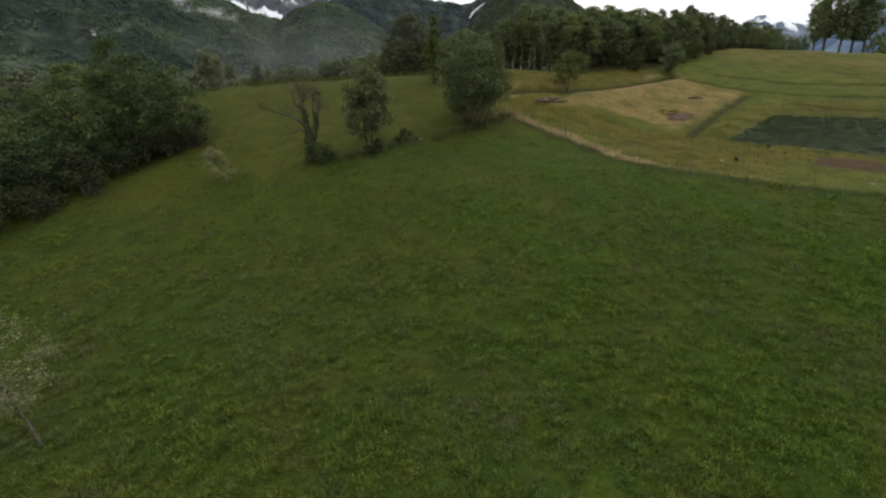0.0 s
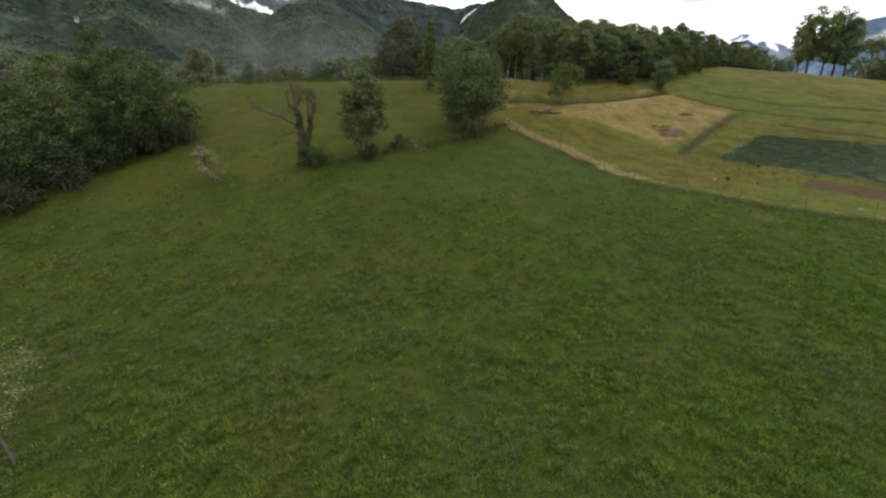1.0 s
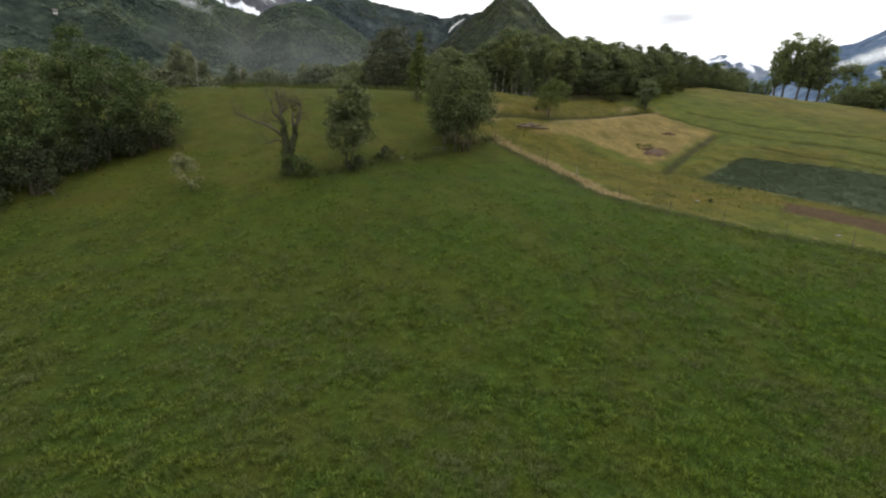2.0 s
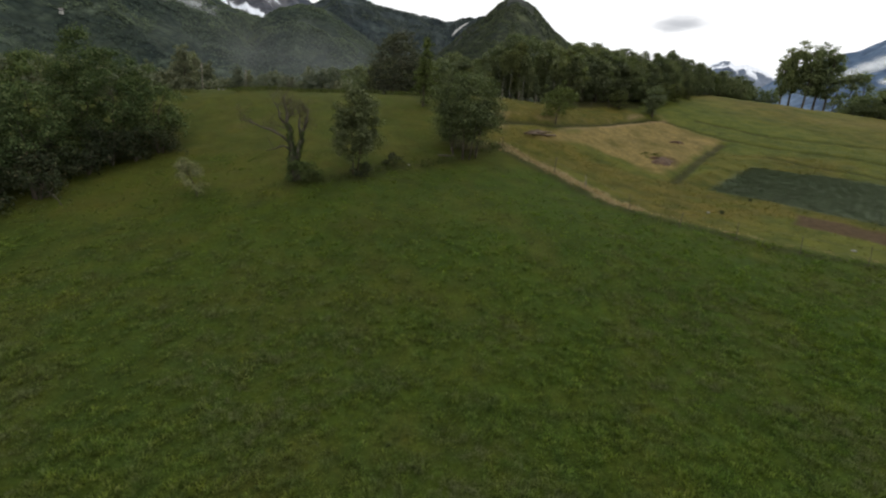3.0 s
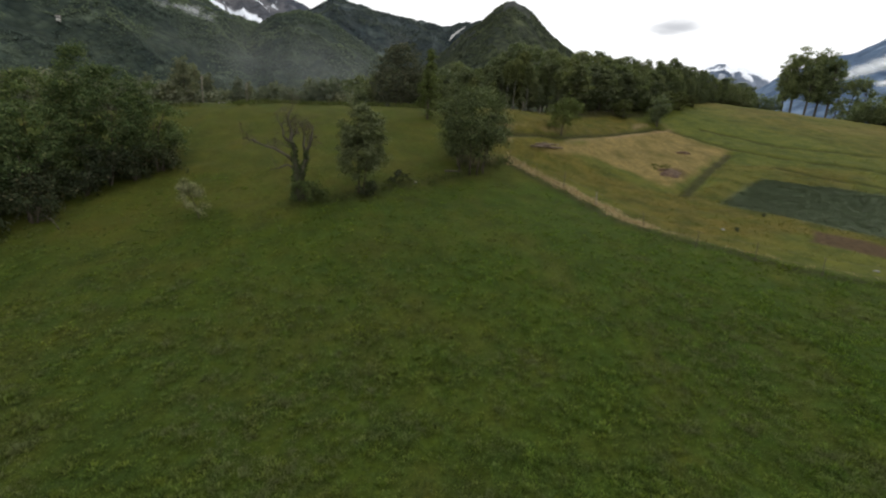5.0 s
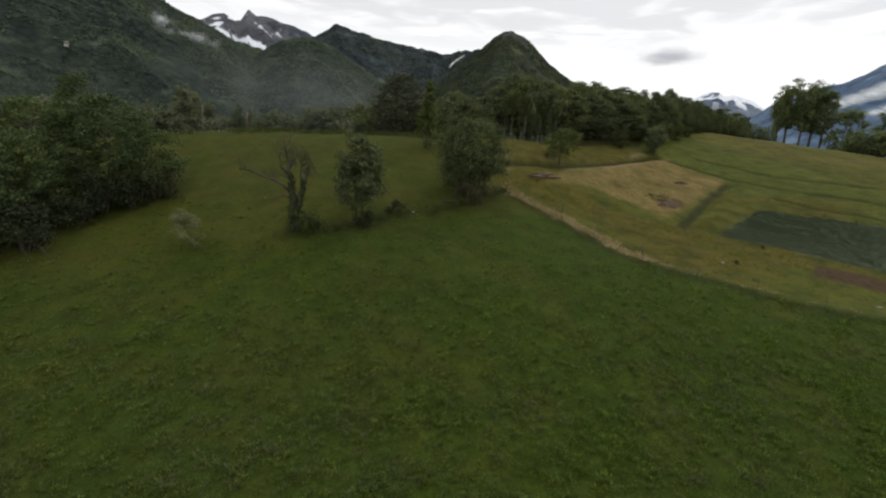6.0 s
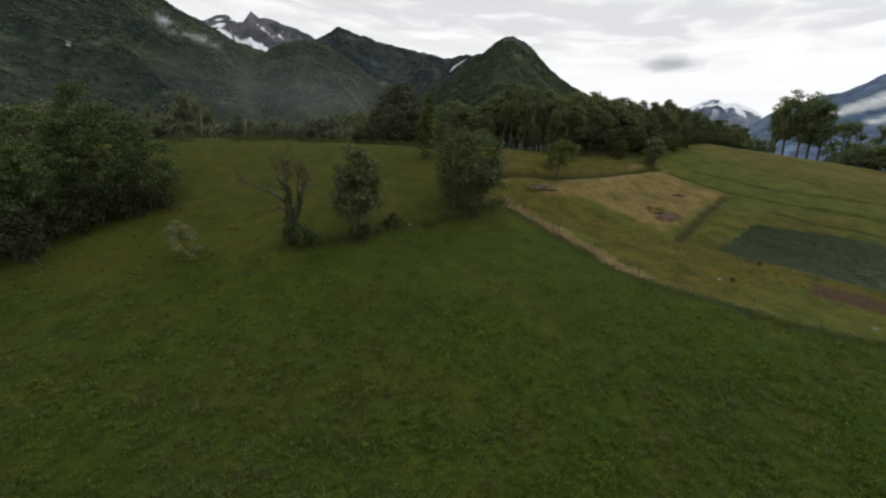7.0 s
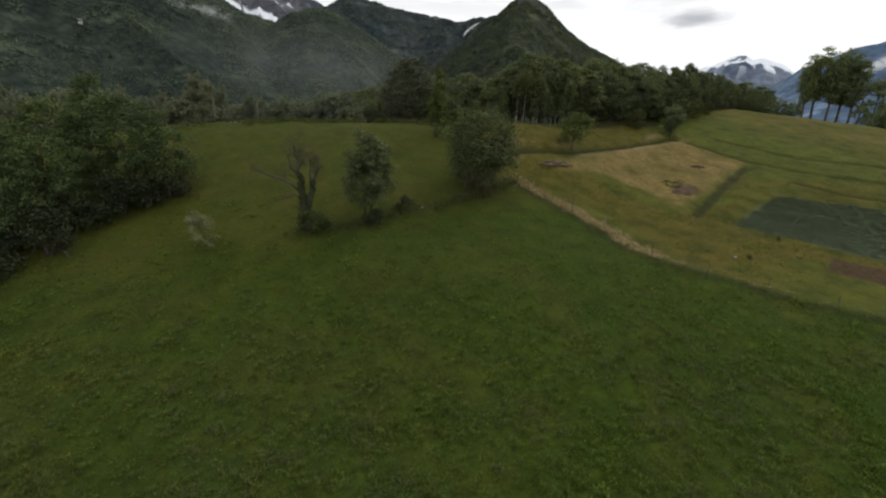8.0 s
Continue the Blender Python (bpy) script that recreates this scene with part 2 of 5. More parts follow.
def forest_slope_material(name, dark, light, scale, rock=None, rock_lo=0.62, rock_hi=0.72, snow=None):
    """Wooded mountainside: tree crowns as small clumps, clearings, bare rock, old snow."""
    m = Nodes(name)
    geo = m.t.nodes.new("ShaderNodeNewGeometry")
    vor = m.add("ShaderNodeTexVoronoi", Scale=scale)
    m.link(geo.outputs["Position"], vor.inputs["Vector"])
    # cells darken towards their borders: shade between crowns put into the colour
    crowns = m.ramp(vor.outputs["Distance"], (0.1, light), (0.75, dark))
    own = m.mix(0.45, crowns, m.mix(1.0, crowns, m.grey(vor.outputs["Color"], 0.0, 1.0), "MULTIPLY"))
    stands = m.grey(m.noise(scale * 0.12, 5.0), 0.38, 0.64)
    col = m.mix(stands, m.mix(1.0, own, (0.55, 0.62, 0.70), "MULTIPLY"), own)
    clear = m.grey(m.noise(scale * 0.22, 5.0), 0.57, 0.70)
    col = m.mix(m.math("MULTIPLY", clear, 0.7), col, tuple(c * 1.45 for c in light))
    if rock:
        col = m.mix(m.attr("crag"), col, m.ramp(m.noise(scale * 0.9, 6.0, (1, 1, 0.35)), (0.3, tuple(c * 0.5 for c in rock)), (0.7, rock)))
    if snow:
        col = m.mix(m.attr("snow"), col, snow)
    m.surface(col, 0.95, m.bump(vor.outputs["Distance"], 0.8, -4.0), 0.05)
    return m.mat


def mist_material(name, density, tear=(0.38, 0.66), scale=0.022):
    """Thin cloud: white, seen through, denser in the middle of each puff and torn by noise."""
    m = Nodes(name)
    co = m.t.nodes.new("ShaderNodeTexCoord")
    flat = m.add("ShaderNodeVectorMath", op="MULTIPLY")
    m.link(co.outputs["Object"], flat.inputs[0])
    flat.inputs[1].default_value = (1, 0, 1)
    ln = m.add("ShaderNodeVectorMath", op="LENGTH")
    m.link(flat.outputs[0], ln.inputs[0])
    core = m.ramp(ln.outputs["Value"], (0.0, (1, 1, 1)), (0.45, (0.45, 0.45, 0.45)), (0.98, (0, 0, 0)))
    torn = m.grey(m.noise(scale, 8.0, rough=0.65), tear[0], tear[1])
    fac = m.math("MULTIPLY", m.math("MULTIPLY", core, torn), density)
    dif = m.add("ShaderNodeBsdfDiffuse", Color=(0.9, 0.92, 0.94, 1))
    tl = m.add("ShaderNodeBsdfTranslucent", Color=(0.9, 0.92, 0.94, 1))
    both = m.add("ShaderNodeMixShader", Fac=0.5)
    m.link(dif.outputs[0], both.inputs[1])
    m.link(tl.outputs[0], both.inputs[2])
    clear = m.add("ShaderNodeBsdfTransparent")
    mixed = m.add("ShaderNodeMixShader")
    m.link(fac, mixed.inputs[0])
    m.link(clear.outputs[0], mixed.inputs[1])
    m.link(both.outputs[0], mixed.inputs[2])
    m.link(mixed.outputs[0], m.out.inputs[0])
    return m.mat


GROUND = ground_material()
BLADES = blade_material()
BARK = bark_material("grey_brown_bark", (0.035, 0.028, 0.020), (0.120, 0.100, 0.075))
BIRCH = bark_material("pale_birch_bark", (0.180, 0.168, 0.144), (0.372, 0.360, 0.324))
# dark shrub leaves; on the thicket's bushes also painted shade
LEAF_DARK = leaf_material("dark_and_shaded_leaves", (0.020, 0.030, 0.014), (0.052, 0.068, 0.032), (0.100, 0.084, 0.046))
LEAF_MID = leaf_material("mid_green_leaves", (0.041, 0.070, 0.026), (0.109, 0.150, 0.055), (0.162, 0.179, 0.078))
LEAF_GREY = leaf_material("grey_green_leaves", (0.078, 0.098, 0.042), (0.148, 0.168, 0.080), (0.186, 0.196, 0.108))
LEAF_LIGHT = leaf_material("light_green_leaves", (0.065, 0.089, 0.024), (0.142, 0.176, 0.049), (0.182, 0.189, 0.068))
# dark end raised and blued: milky haze over the wood painted into leaves
LEAF_FOREST = leaf_material("forest_leaves", (0.102, 0.124, 0.076), (0.154, 0.176, 0.099), (0.192, 0.200, 0.114), 0.42, 0.88)
LEAF_SOMBRE = leaf_material("sombre_leaves", (0.068, 0.078, 0.050), (0.128, 0.132, 0.080), (0.165, 0.145, 0.090), 0.25)
LEAF_PALE = leaf_material("silver_leaves", (0.096, 0.112, 0.060), (0.200, 0.212, 0.122), (0.320, 0.320, 0.205))
# ridge poplars and bushes: leaf colour lightened to stand in for haze
LEAF_POPLAR = leaf_material("hazed_poplar_leaves", (0.097, 0.123, 0.057), (0.200, 0.236, 0.110), (0.249, 0.280, 0.142), 0.35)
STUBBLE = leaf_material("mown_stubble", (0.092, 0.096, 0.019), (0.180, 0.168, 0.038), (0.340, 0.262, 0.110), 0.3)
# growth past the crest: haze painted in as a lighter, bluer leaf
LEAF_BEYOND = leaf_material("hazed_leaves_behind_crest", (0.122, 0.142, 0.104), (0.184, 0.200, 0.138), (0.228, 0.222, 0.148), 0.3)
IVY = leaf_material("ivy_leaves", (0.027, 0.046, 0.015), (0.080, 0.113, 0.034), (0.113, 0.136, 0.049), 0.1)
CROP = leaf_material("crop_leaves", (0.060, 0.084, 0.048), (0.076, 0.102, 0.058), (0.092, 0.116, 0.068), uneven=0.95)
TWIG_LEAF = leaf_material("dull_brown_leaves", (0.050, 0.045, 0.028), (0.105, 0.092, 0.062), (0.140, 0.110, 0.080), 0.2)
RANK = leaf_material("rank_grass_blades", (0.066, 0.086, 0.024), (0.117, 0.137, 0.039), (0.167, 0.156, 0.058))
STRAW = leaf_material("dry_grass", (0.280, 0.205, 0.115), (0.540, 0.415, 0.260), (0.720, 0.600, 0.420))
LEAF_GREEN = leaf_material("full_green_leaves", (0.043, 0.062, 0.030), (0.106, 0.136, 0.062), (0.165, 0.186, 0.096))
LEAF_FOREST_LIGHT = leaf_material("light_forest_leaves", (0.062, 0.078, 0.030), (0.128, 0.148, 0.054), (0.160, 0.168, 0.070))
# crown colours lifted and evened out to carry haze on the slope
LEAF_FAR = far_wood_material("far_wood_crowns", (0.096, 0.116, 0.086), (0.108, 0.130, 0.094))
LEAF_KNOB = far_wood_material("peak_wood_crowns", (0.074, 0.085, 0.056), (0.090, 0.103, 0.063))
# greyer and bluer than nearer crowns: distance haze put into the colour
LEAF_FARTHER = far_wood_material("hazed_wood_crowns", (0.078, 0.092, 0.087), (0.088, 0.102, 0.095))
MIST_DENSE = mist_material("cloud_mist", 0.80, (0.47, 0.62), 0.034)
MIST_THIN = mist_material("thin_mist", 0.065, (0.05, 0.95))
MIST_BANK = mist_material("cloud_bank_mist", 1.0, (0.26, 0.44))
BARK_OLD = bark_material("old_grey_bark", (0.042, 0.036, 0.029), (0.118, 0.102, 0.080))
WOOD_POST = plain_material("weathered_post_wood", (0.060, 0.051, 0.037), (0.130, 0.112, 0.086), 14.0, stretch=(1, 1, 0.2))
WOOD_PALE = plain_material("pale_split_wood", (0.156, 0.135, 0.102), (0.288, 0.258, 0.204), 10.0, stretch=(1, 1, 0.2))
WOOD_DARK = plain_material("dark_rotten_wood", (0.085, 0.062, 0.042), (0.200, 0.150, 0.104), 8.0)
WIRE = plain_material("rusty_fence_wire", (0.10, 0.085, 0.07), (0.20, 0.18, 0.16), 30.0, 0.5)
STONE = plain_material("pale_field_stone", (0.16, 0.155, 0.14), (0.32, 0.31, 0.28), 6.0)
DUNG = plain_material("dark_heaped_earth", (0.050, 0.030, 0.016), (0.105, 0.066, 0.038), 3.0, 0.95, 0.9, 0.1)
PLASTER = plain_material("pale_house_plaster", (0.33, 0.32, 0.29), (0.50, 0.48, 0.44), 0.6)
ROOF = plain_material("grey_slate_roof", (0.14, 0.13, 0.12), (0.26, 0.24, 0.22), 0.8)
WINDOW = plain_material("dark_window_glass", (0.02, 0.025, 0.03), (0.04, 0.045, 0.05), 1.0, 0.2)
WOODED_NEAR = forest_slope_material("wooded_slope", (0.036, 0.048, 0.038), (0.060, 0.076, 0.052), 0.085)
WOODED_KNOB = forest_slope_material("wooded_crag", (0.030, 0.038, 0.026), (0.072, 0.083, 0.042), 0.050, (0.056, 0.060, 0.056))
# far ranges: aerial haze is painted into these paler, bluer base colours
WOODED_FAR = forest_slope_material("hazed_wooded_range", (0.044, 0.056, 0.056), (0.072, 0.088, 0.080), 0.040, (0.144, 0.150, 0.162))
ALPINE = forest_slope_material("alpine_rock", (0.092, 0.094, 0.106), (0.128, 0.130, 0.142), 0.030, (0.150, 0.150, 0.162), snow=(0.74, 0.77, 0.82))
ALPINE_FAR = forest_slope_material("hazed_far_rock", (0.150, 0.185, 0.250), (0.220, 0.260, 0.330), 0.020, (0.24, 0.28, 0.35), snow=(0.80, 0.83, 0.88))
HAZED_RANGE = forest_slope_material("hazed_distant_range", (0.113, 0.166, 0.247), (0.166, 0.226, 0.307), 0.030)
SCREE = plain_material("pale_scree", (0.32, 0.32, 0.31), (0.56, 0.55, 0.53), 0.05)


# ---- small mesh tools ----
def mesh_of(name, verts, faces, smooth=False):
    me = bpy.data.meshes.new(name)
    me.from_pydata([tuple(v) for v in verts], [], [tuple(f) for f in faces])
    if smooth:
        me.polygons.foreach_set("use_smooth", [True] * len(me.polygons))
    me.update()
    return me


def quads_mesh(name, verts):
    """A mesh of loose quads from an array (n, 4, 3)."""
    n = len(verts)
    me = bpy.data.meshes.new(name)
    me.vertices.add(n * 4)
    me.vertices.foreach_set("co", verts.reshape(-1).astype(np.float32))
    me.loops.add(n * 4)
    me.loops.foreach_set("vertex_index", np.arange(n * 4, dtype=np.int32))
    me.polygons.add(n)
    me.polygons.foreach_set("loop_start", np.arange(0, n * 4, 4, dtype=np.int32))
    me.polygons.foreach_set("loop_total", np.full(n, 4, dtype=np.int32))
    me.update(calc_edges=True)
    return me


def part(name, data, material, parent=None, label=""):
    """Links a bmesh or mesh as one object, under a thing if one is given."""
    if isinstance(data, bmesh.types.BMesh):
        me = bpy.data.meshes.new(name)
        data.to_mesh(me)
        data.free()
        data = me
    data.name = name
    if material and not data.materials:
        data.materials.append(material)
    ob = new(name, data)
    ob.parent = parent
    if label:
        tagged(ob, label)
    return ob


def empty(name, x, y, z, rz=0.0):
    ob = new(name)
    ob.empty_display_size = 0.3
    ob.matrix_basis = pose(x, y, z, 0, 0, rz)
    return ob


def tubes(paths, sides=7):
    """Verts and faces of tapered tubes; paths: lists of (point, radius)."""
    verts, faces = [], []
    for path in paths:
        start = len(verts)
        pts = [Vector(p) for p, _ in path]
        for i, (p, r) in enumerate(path):
            d = (pts[min(i + 1, len(pts) - 1)] - pts[max(i - 1, 0)]).normalized()
            a = d.cross(Vector((0.31, 0.95, 0.05))).normalized()
            b = d.cross(a)
            for k in range(sides):
                w = 2 * math.pi * k / sides
                verts.append(pts[i] + (a * math.cos(w) + b * math.sin(w)) * r)
        for i in range(len(path) - 1):
            for k in range(sides):
                k2 = (k + 1) % sides
                faces.append((start + i * sides + k, start + i * sides + k2, start + (i + 1) * sides + k2, start + (i + 1) * sides + k))
        faces.append(tuple(start + k for k in range(sides))[::-1])
        faces.append(tuple(start + (len(path) - 1) * sides + k for k in range(sides)))
    return verts, faces


def lattice(x, y, seed):
    h = np.sin(x * 127.1 + y * 311.7 + seed * 74.7) * 43758.5453
    return h - np.floor(h)


def value_noise(x, y, scale, seed=0):
    """Smooth noise in 0..1 on arrays."""
    x, y = np.asarray(x, float) / scale, np.asarray(y, float) / scale
    xi, yi = np.floor(x), np.floor(y)
    fx, fy = x - xi, y - yi
    fx, fy = fx * fx * (3 - 2 * fx), fy * fy * (3 - 2 * fy)
    a, b = lattice(xi, yi, seed), lattice(xi + 1, yi, seed)
    c, d = lattice(xi, yi + 1, seed), lattice(xi + 1, yi + 1, seed)
    return (a * (1 - fx) + b * fx) * (1 - fy) + (c * (1 - fx) + d * fx) * fy


def fractal(x, y, scale, seed=0, octaves=4):
    return sum(value_noise(x, y, scale / 2 ** i, seed + i) * 0.5 ** i for i in range(octaves)) / (2 - 0.5 ** (octaves - 1))


def step(a, b, v):
    t = np.clip((np.asarray(v, float) - a) / (b - a), 0, 1)
    return t * t * (3 - 2 * t)


def rising(a, b, v):
    """The integral of step(a, b, v): flat before a, slope 1 past b."""
    t = np.clip((np.asarray(v, float) - a) / (b - a), 0, 1)
    return (b - a) * (t ** 3 - t ** 4 / 2) + np.maximum(0, np.asarray(v, float) - b)


# ---- the lie of the land ----
SWELLS = (-0.09, -1.02, -0.43, 1.6, -0.28, -0.06, 0.7, 1.33, -0.1, 0.4, -0.4, 2.1, 0.87, 0.48, -1.13, -0.41, 0.39, 0.18, -0.02, -1.0)
BANK = [(6.15, 45.4), (13.05, 48.3), (18.05, 52.0), (23.35, 55.3), (27.95, 57.9), (29.95, 58.8)]
DITCH = [(29.95, 58.6), (32.65, 55.6), (35.05, 51.6), (37.65, 49.5), (40.35, 46.4), (43.15, 44.5), (53.65, 35.0)]
TERRACE = [(33.75, 50.3), (26.65, 43.5), (21.25, 38.4)]
UPPER_TRACK = [(35.45, 58.3), (38.85, 55.8), (41.05, 52.0), (45.15, 50.1), (50.75, 47.3), (59.65, 42.5)]
LOWER_TRACK = [(35.35, 45.0), (37.05, 41.6), (40.65, 38.3), (49.65, 31.0)]
FENCE = [(2.65, 38.4), (5.85, 39.9), (7.95, 37.5), (9.65, 35.4), (10.85, 32.7), (11.45, 30.3), (12.35, 28.8), (14.85, 26.8), (16.25, 25.8), (17.25, 24.4), (20.15, 22.7), (22.05, 21.8), (33.65, 16.0)]
WOOD_FOOT = [(-12.0, 52.6), (-5.0, 53.2), (0.0, 50.6), (4.5, 48.4)]
TREE_ROW = [(-9.6, 31.0), (-5.7, 32.0), (-3.2, 33.6), (-0.3, 35.4), (2.6, 37.4), (6.2, 40.4)]
HAY = [(9.55, 43.4), (13.35, 46.7), (22.65, 54.4), (29.05, 58.2), (30.55, 58.0), (32.75, 54.6), (34.65, 51.4), (30.05, 47.2), (23.45, 41.2), (20.85, 39.6), (19.45, 40.8), (18.15, 42.4), (15.95, 43.9), (12.45, 43.9)]
CROP_FIELD = [(22.85, 35.9), (31.05, 41.6), (51.65, 28.4), (37.65, 18.4)]
WOOD_FLOOR = [(6.0, 51.4), (8.2, 52.8), (15.6, 57.0), (24.6, 61.8), (29.5, 62.0), (37.0, 74.0), (48.0, 92.0), (-8.0, 92.0), (-8.0, 57.0)]
SOIL_STRIP = [(23.25, 27.6), (25.45, 29.8), (37.65, 17.8), (35.65, 14.8)]


def line_distance(x, y, line):
    x, y = np.asarray(x, float), np.asarray(y, float)
    best = np.full(np.broadcast(x, y).shape, 1e9)
    for (ax, ay), (bx, by) in zip(line, line[1:]):
        dx, dy = bx - ax, by - ay
        t = np.clip(((x - ax) * dx + (y - ay) * dy) / (dx * dx + dy * dy), 0, 1)
        best = np.minimum(best, np.hypot(x - ax - t * dx, y - ay - t * dy))
    return best


def inside(x, y, ring):
    """Positive metres inside a ring, negative outside."""
    x, y = np.asarray(x, float), np.asarray(y, float)
    odd = np.zeros(np.broadcast(x, y).shape, bool)
    for (ax, ay), (bx, by) in zip(ring, ring[1:] + ring[:1]):
        odd ^= ((ay > y) != (by > y)) & (x < (bx - ax) * (y - ay) / (by - ay + 1e-12) + ax)
    d = line_distance(x, y, ring + ring[:1])
    return np.where(odd, d, -d)


def crest(x):
    return 50 + 25 * step(-3, 40, x) - 0.5 * np.maximum(0, x - 48) + 0.1 * np.minimum(0, x + 22)


def land(x, y):
    """The hillside without its small bumps."""
    x, y = np.asarray(x, float), np.asarray(y, float)
    z = -1.4 + 0.10 * (y - 2) + 0.215 * rising(8, 24, y)
    z = z + 0.03 * np.clip(x, -35, 70) * step(0, 14, y)
    c = crest(x)
    z = z - 0.40 * rising(c - 6, c + 8, y)
    for i, w in enumerate(SWELLS):
        a, b = (-22, -8, 6, 20, 34)[i // 4], (12, 24, 38, 52)[i % 4]
        z = z + w * np.exp(-((x - a) ** 2 + (y - b) ** 2) / 121.0)
    far = np.maximum(np.abs(x) - 90, 0) * 0.12
    z = z - far
    return np.where(z < -20, -20 - 25 * (1 - np.exp((z + 20) / 25)), z)


def height(x, y):
    z = land(x, y)
    z = z - 0.40 * np.exp(-(line_distance(x, y, BANK) / 0.8) ** 2)
    z = z - 0.35 * np.exp(-(line_distance(x, y, TERRACE) / 0.9) ** 2)
    z = z - 0.24 * np.exp(-(line_distance(x, y, DITCH) / 0.32) ** 2)
    z = z - 0.18 * np.exp(-(line_distance(x, y, UPPER_TRACK) / 0.30) ** 2) - 0.15 * np.exp(-(line_distance(x, y, LOWER_TRACK) / 0.35) ** 2)
    z = z + 0.14 * np.exp(-(line_distance(x, y, FENCE) / 0.9) ** 2)
    near = np.exp(-(np.maximum(0, np.hypot(x, y - 30) - 60) / 60) ** 2)
    return z + near * (0.22 * (fractal(x, y, 4.0, 3, 3) - 0.5) + 0.10 * (value_noise(x, y, 0.9, 8) - 0.5))


def z_at(x, y):
    return float(height(np.array([x]), np.array([y]))[0])


def spread(lo, hi, fine, far, ratio=1.18):
    mid = list(np.arange(lo, hi + 1e-6, fine))
    out, s = [], fine
    v = hi
    while v < far:
        s *= ratio
        v += s
        out.append(v)
    low, s, v = [], fine, lo
    while v > -far:
        s *= ratio
        v -= s
        low.append(v)
    return np.array(low[::-1] + mid + out)


def field_right(x, y):
    """Metres past the fence line, on the side of the mown fields."""
    ring = FENCE + [(80, 17.5), (80, 90), (3.0, 90)]
    return inside(x, y, ring)


def dryness(x, y):
    """How far the grass of the mown fields has dried, from 0 to 1."""
    patch = step(0.40, 0.62, fractal(x * 0.6, y, 6.0, 61, 4))
    low = 0.18 + 0.70 * patch + 0.85 * np.exp(-((x - 17) ** 2 + (y - 31) ** 2) / 34) + 0.4 * np.exp(-((x - 12) ** 2 + (y - 45) ** 2) / 16)
    low = low - 0.35 * np.exp(-((x - 30) ** 2 + (y - 42) ** 2) / 30)
    high = 0.05 + 0.75 * step(42, 58, x + 0.35 * (y - 50)) * (0.4 + 0.6 * patch)
    k = step(44, 50, y + 0.55 * (x - 35)) * step(27, 34, x)
    behind = step(0.0, 1.5, y - 40.5 - 0.62 * x) * step(30, 26, x)
    return np.clip(np.maximum(low * (1 - k) + high * k, behind), 0, 1)


def build_ground():
    xs, ys = spread(-44, 70, 0.3, 4700), spread(3, 72, 0.3, 4700)
    X, Y = np.meshgrid(xs, ys)
    x, y = X.ravel(), Y.ravel()
    z = height(x, y)
    nx, ny = len(xs), len(ys)
    i = np.arange(nx * ny).reshape(ny, nx)
    f = np.stack([i[:-1, :-1], i[:-1, 1:], i[1:, 1:], i[1:, :-1]], -1).reshape(-1, 4)
    me = bpy.data.meshes.new("ground")
    me.vertices.add(nx * ny)
    me.vertices.foreach_set("co", np.stack([x, y, z], -1).ravel().astype(np.float32))
    me.loops.add(f.size)
    me.loops.foreach_set("vertex_index", f.ravel().astype(np.int32))
    me.polygons.add(len(f))
    me.polygons.foreach_set("loop_start", np.arange(0, f.size, 4, dtype=np.int32))
    me.polygons.foreach_set("loop_total", np.full(len(f), 4, dtype=np.int32))
    me.polygons.foreach_set("use_smooth", np.ones(len(f), bool))
    me.update(calc_edges=True)
    wob = (fractal(x, y, 3.0, 21) - 0.5) * 2.2
    right = field_right(x, y)
    upper = step(-1.0, 3.0, y - 33 - 0.30 * x + wob) * step(-1.0, 1.0, 12 - x + wob)
    olive = np.maximum(step(-0.3, 1.2, right + wob * 0.4), 0.35 * upper)
    dry = np.maximum(dryness(x, y), 0.9 * upper)
    hay = step(-0.6, 0.9, inside(x, y, HAY) + wob)
    top = step(0, 4, right) * step(-3, 3, y - 62 + 0.45 * (x - 45) + wob) * step(38, 46, x)
    hay = np.maximum(hay, (0.05 + 0.4 * step(0.4, 0.7, fractal(x * 0.5, y, 9.0, 77, 3))) * top)
    soil = np.maximum.reduce([step(-0.2, 0.3, inside(x, y, SOIL_STRIP) + wob * 0.3), 0.75 * step(-0.15, 0.35, 0.9 - np.hypot((x - 23.15) / 1.9, (y - 43.2) / 1.4) + wob * 0.3), 0.4 * step(-0.2, 0.4, 0.6 - np.hypot(x - 27.85, (y - 49.4) * 1.2) + wob * 0.3)])
    # rank grass; the bank edge and fence line are painted-in shadow too
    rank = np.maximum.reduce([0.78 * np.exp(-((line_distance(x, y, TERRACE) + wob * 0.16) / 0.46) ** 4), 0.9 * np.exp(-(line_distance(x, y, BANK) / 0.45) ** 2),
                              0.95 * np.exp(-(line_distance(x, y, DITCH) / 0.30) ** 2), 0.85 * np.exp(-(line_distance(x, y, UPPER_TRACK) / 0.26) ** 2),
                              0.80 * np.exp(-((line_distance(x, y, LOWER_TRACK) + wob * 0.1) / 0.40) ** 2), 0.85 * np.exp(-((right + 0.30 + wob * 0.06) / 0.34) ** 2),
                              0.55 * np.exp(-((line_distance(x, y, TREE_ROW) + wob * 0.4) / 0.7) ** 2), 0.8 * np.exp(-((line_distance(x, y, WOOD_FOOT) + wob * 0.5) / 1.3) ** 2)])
    # wood floor: tall grass at its edge, plus tree shade painted dark
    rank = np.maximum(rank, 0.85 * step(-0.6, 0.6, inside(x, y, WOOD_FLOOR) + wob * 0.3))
    band = step(-0.5, 0.5, right) * step(-0.4, 0.4, np.sin((x * 0.72 + y * 0.69) * 0.62 + wob * 0.5) - 0.55) * step(-2, 2, x - 34)
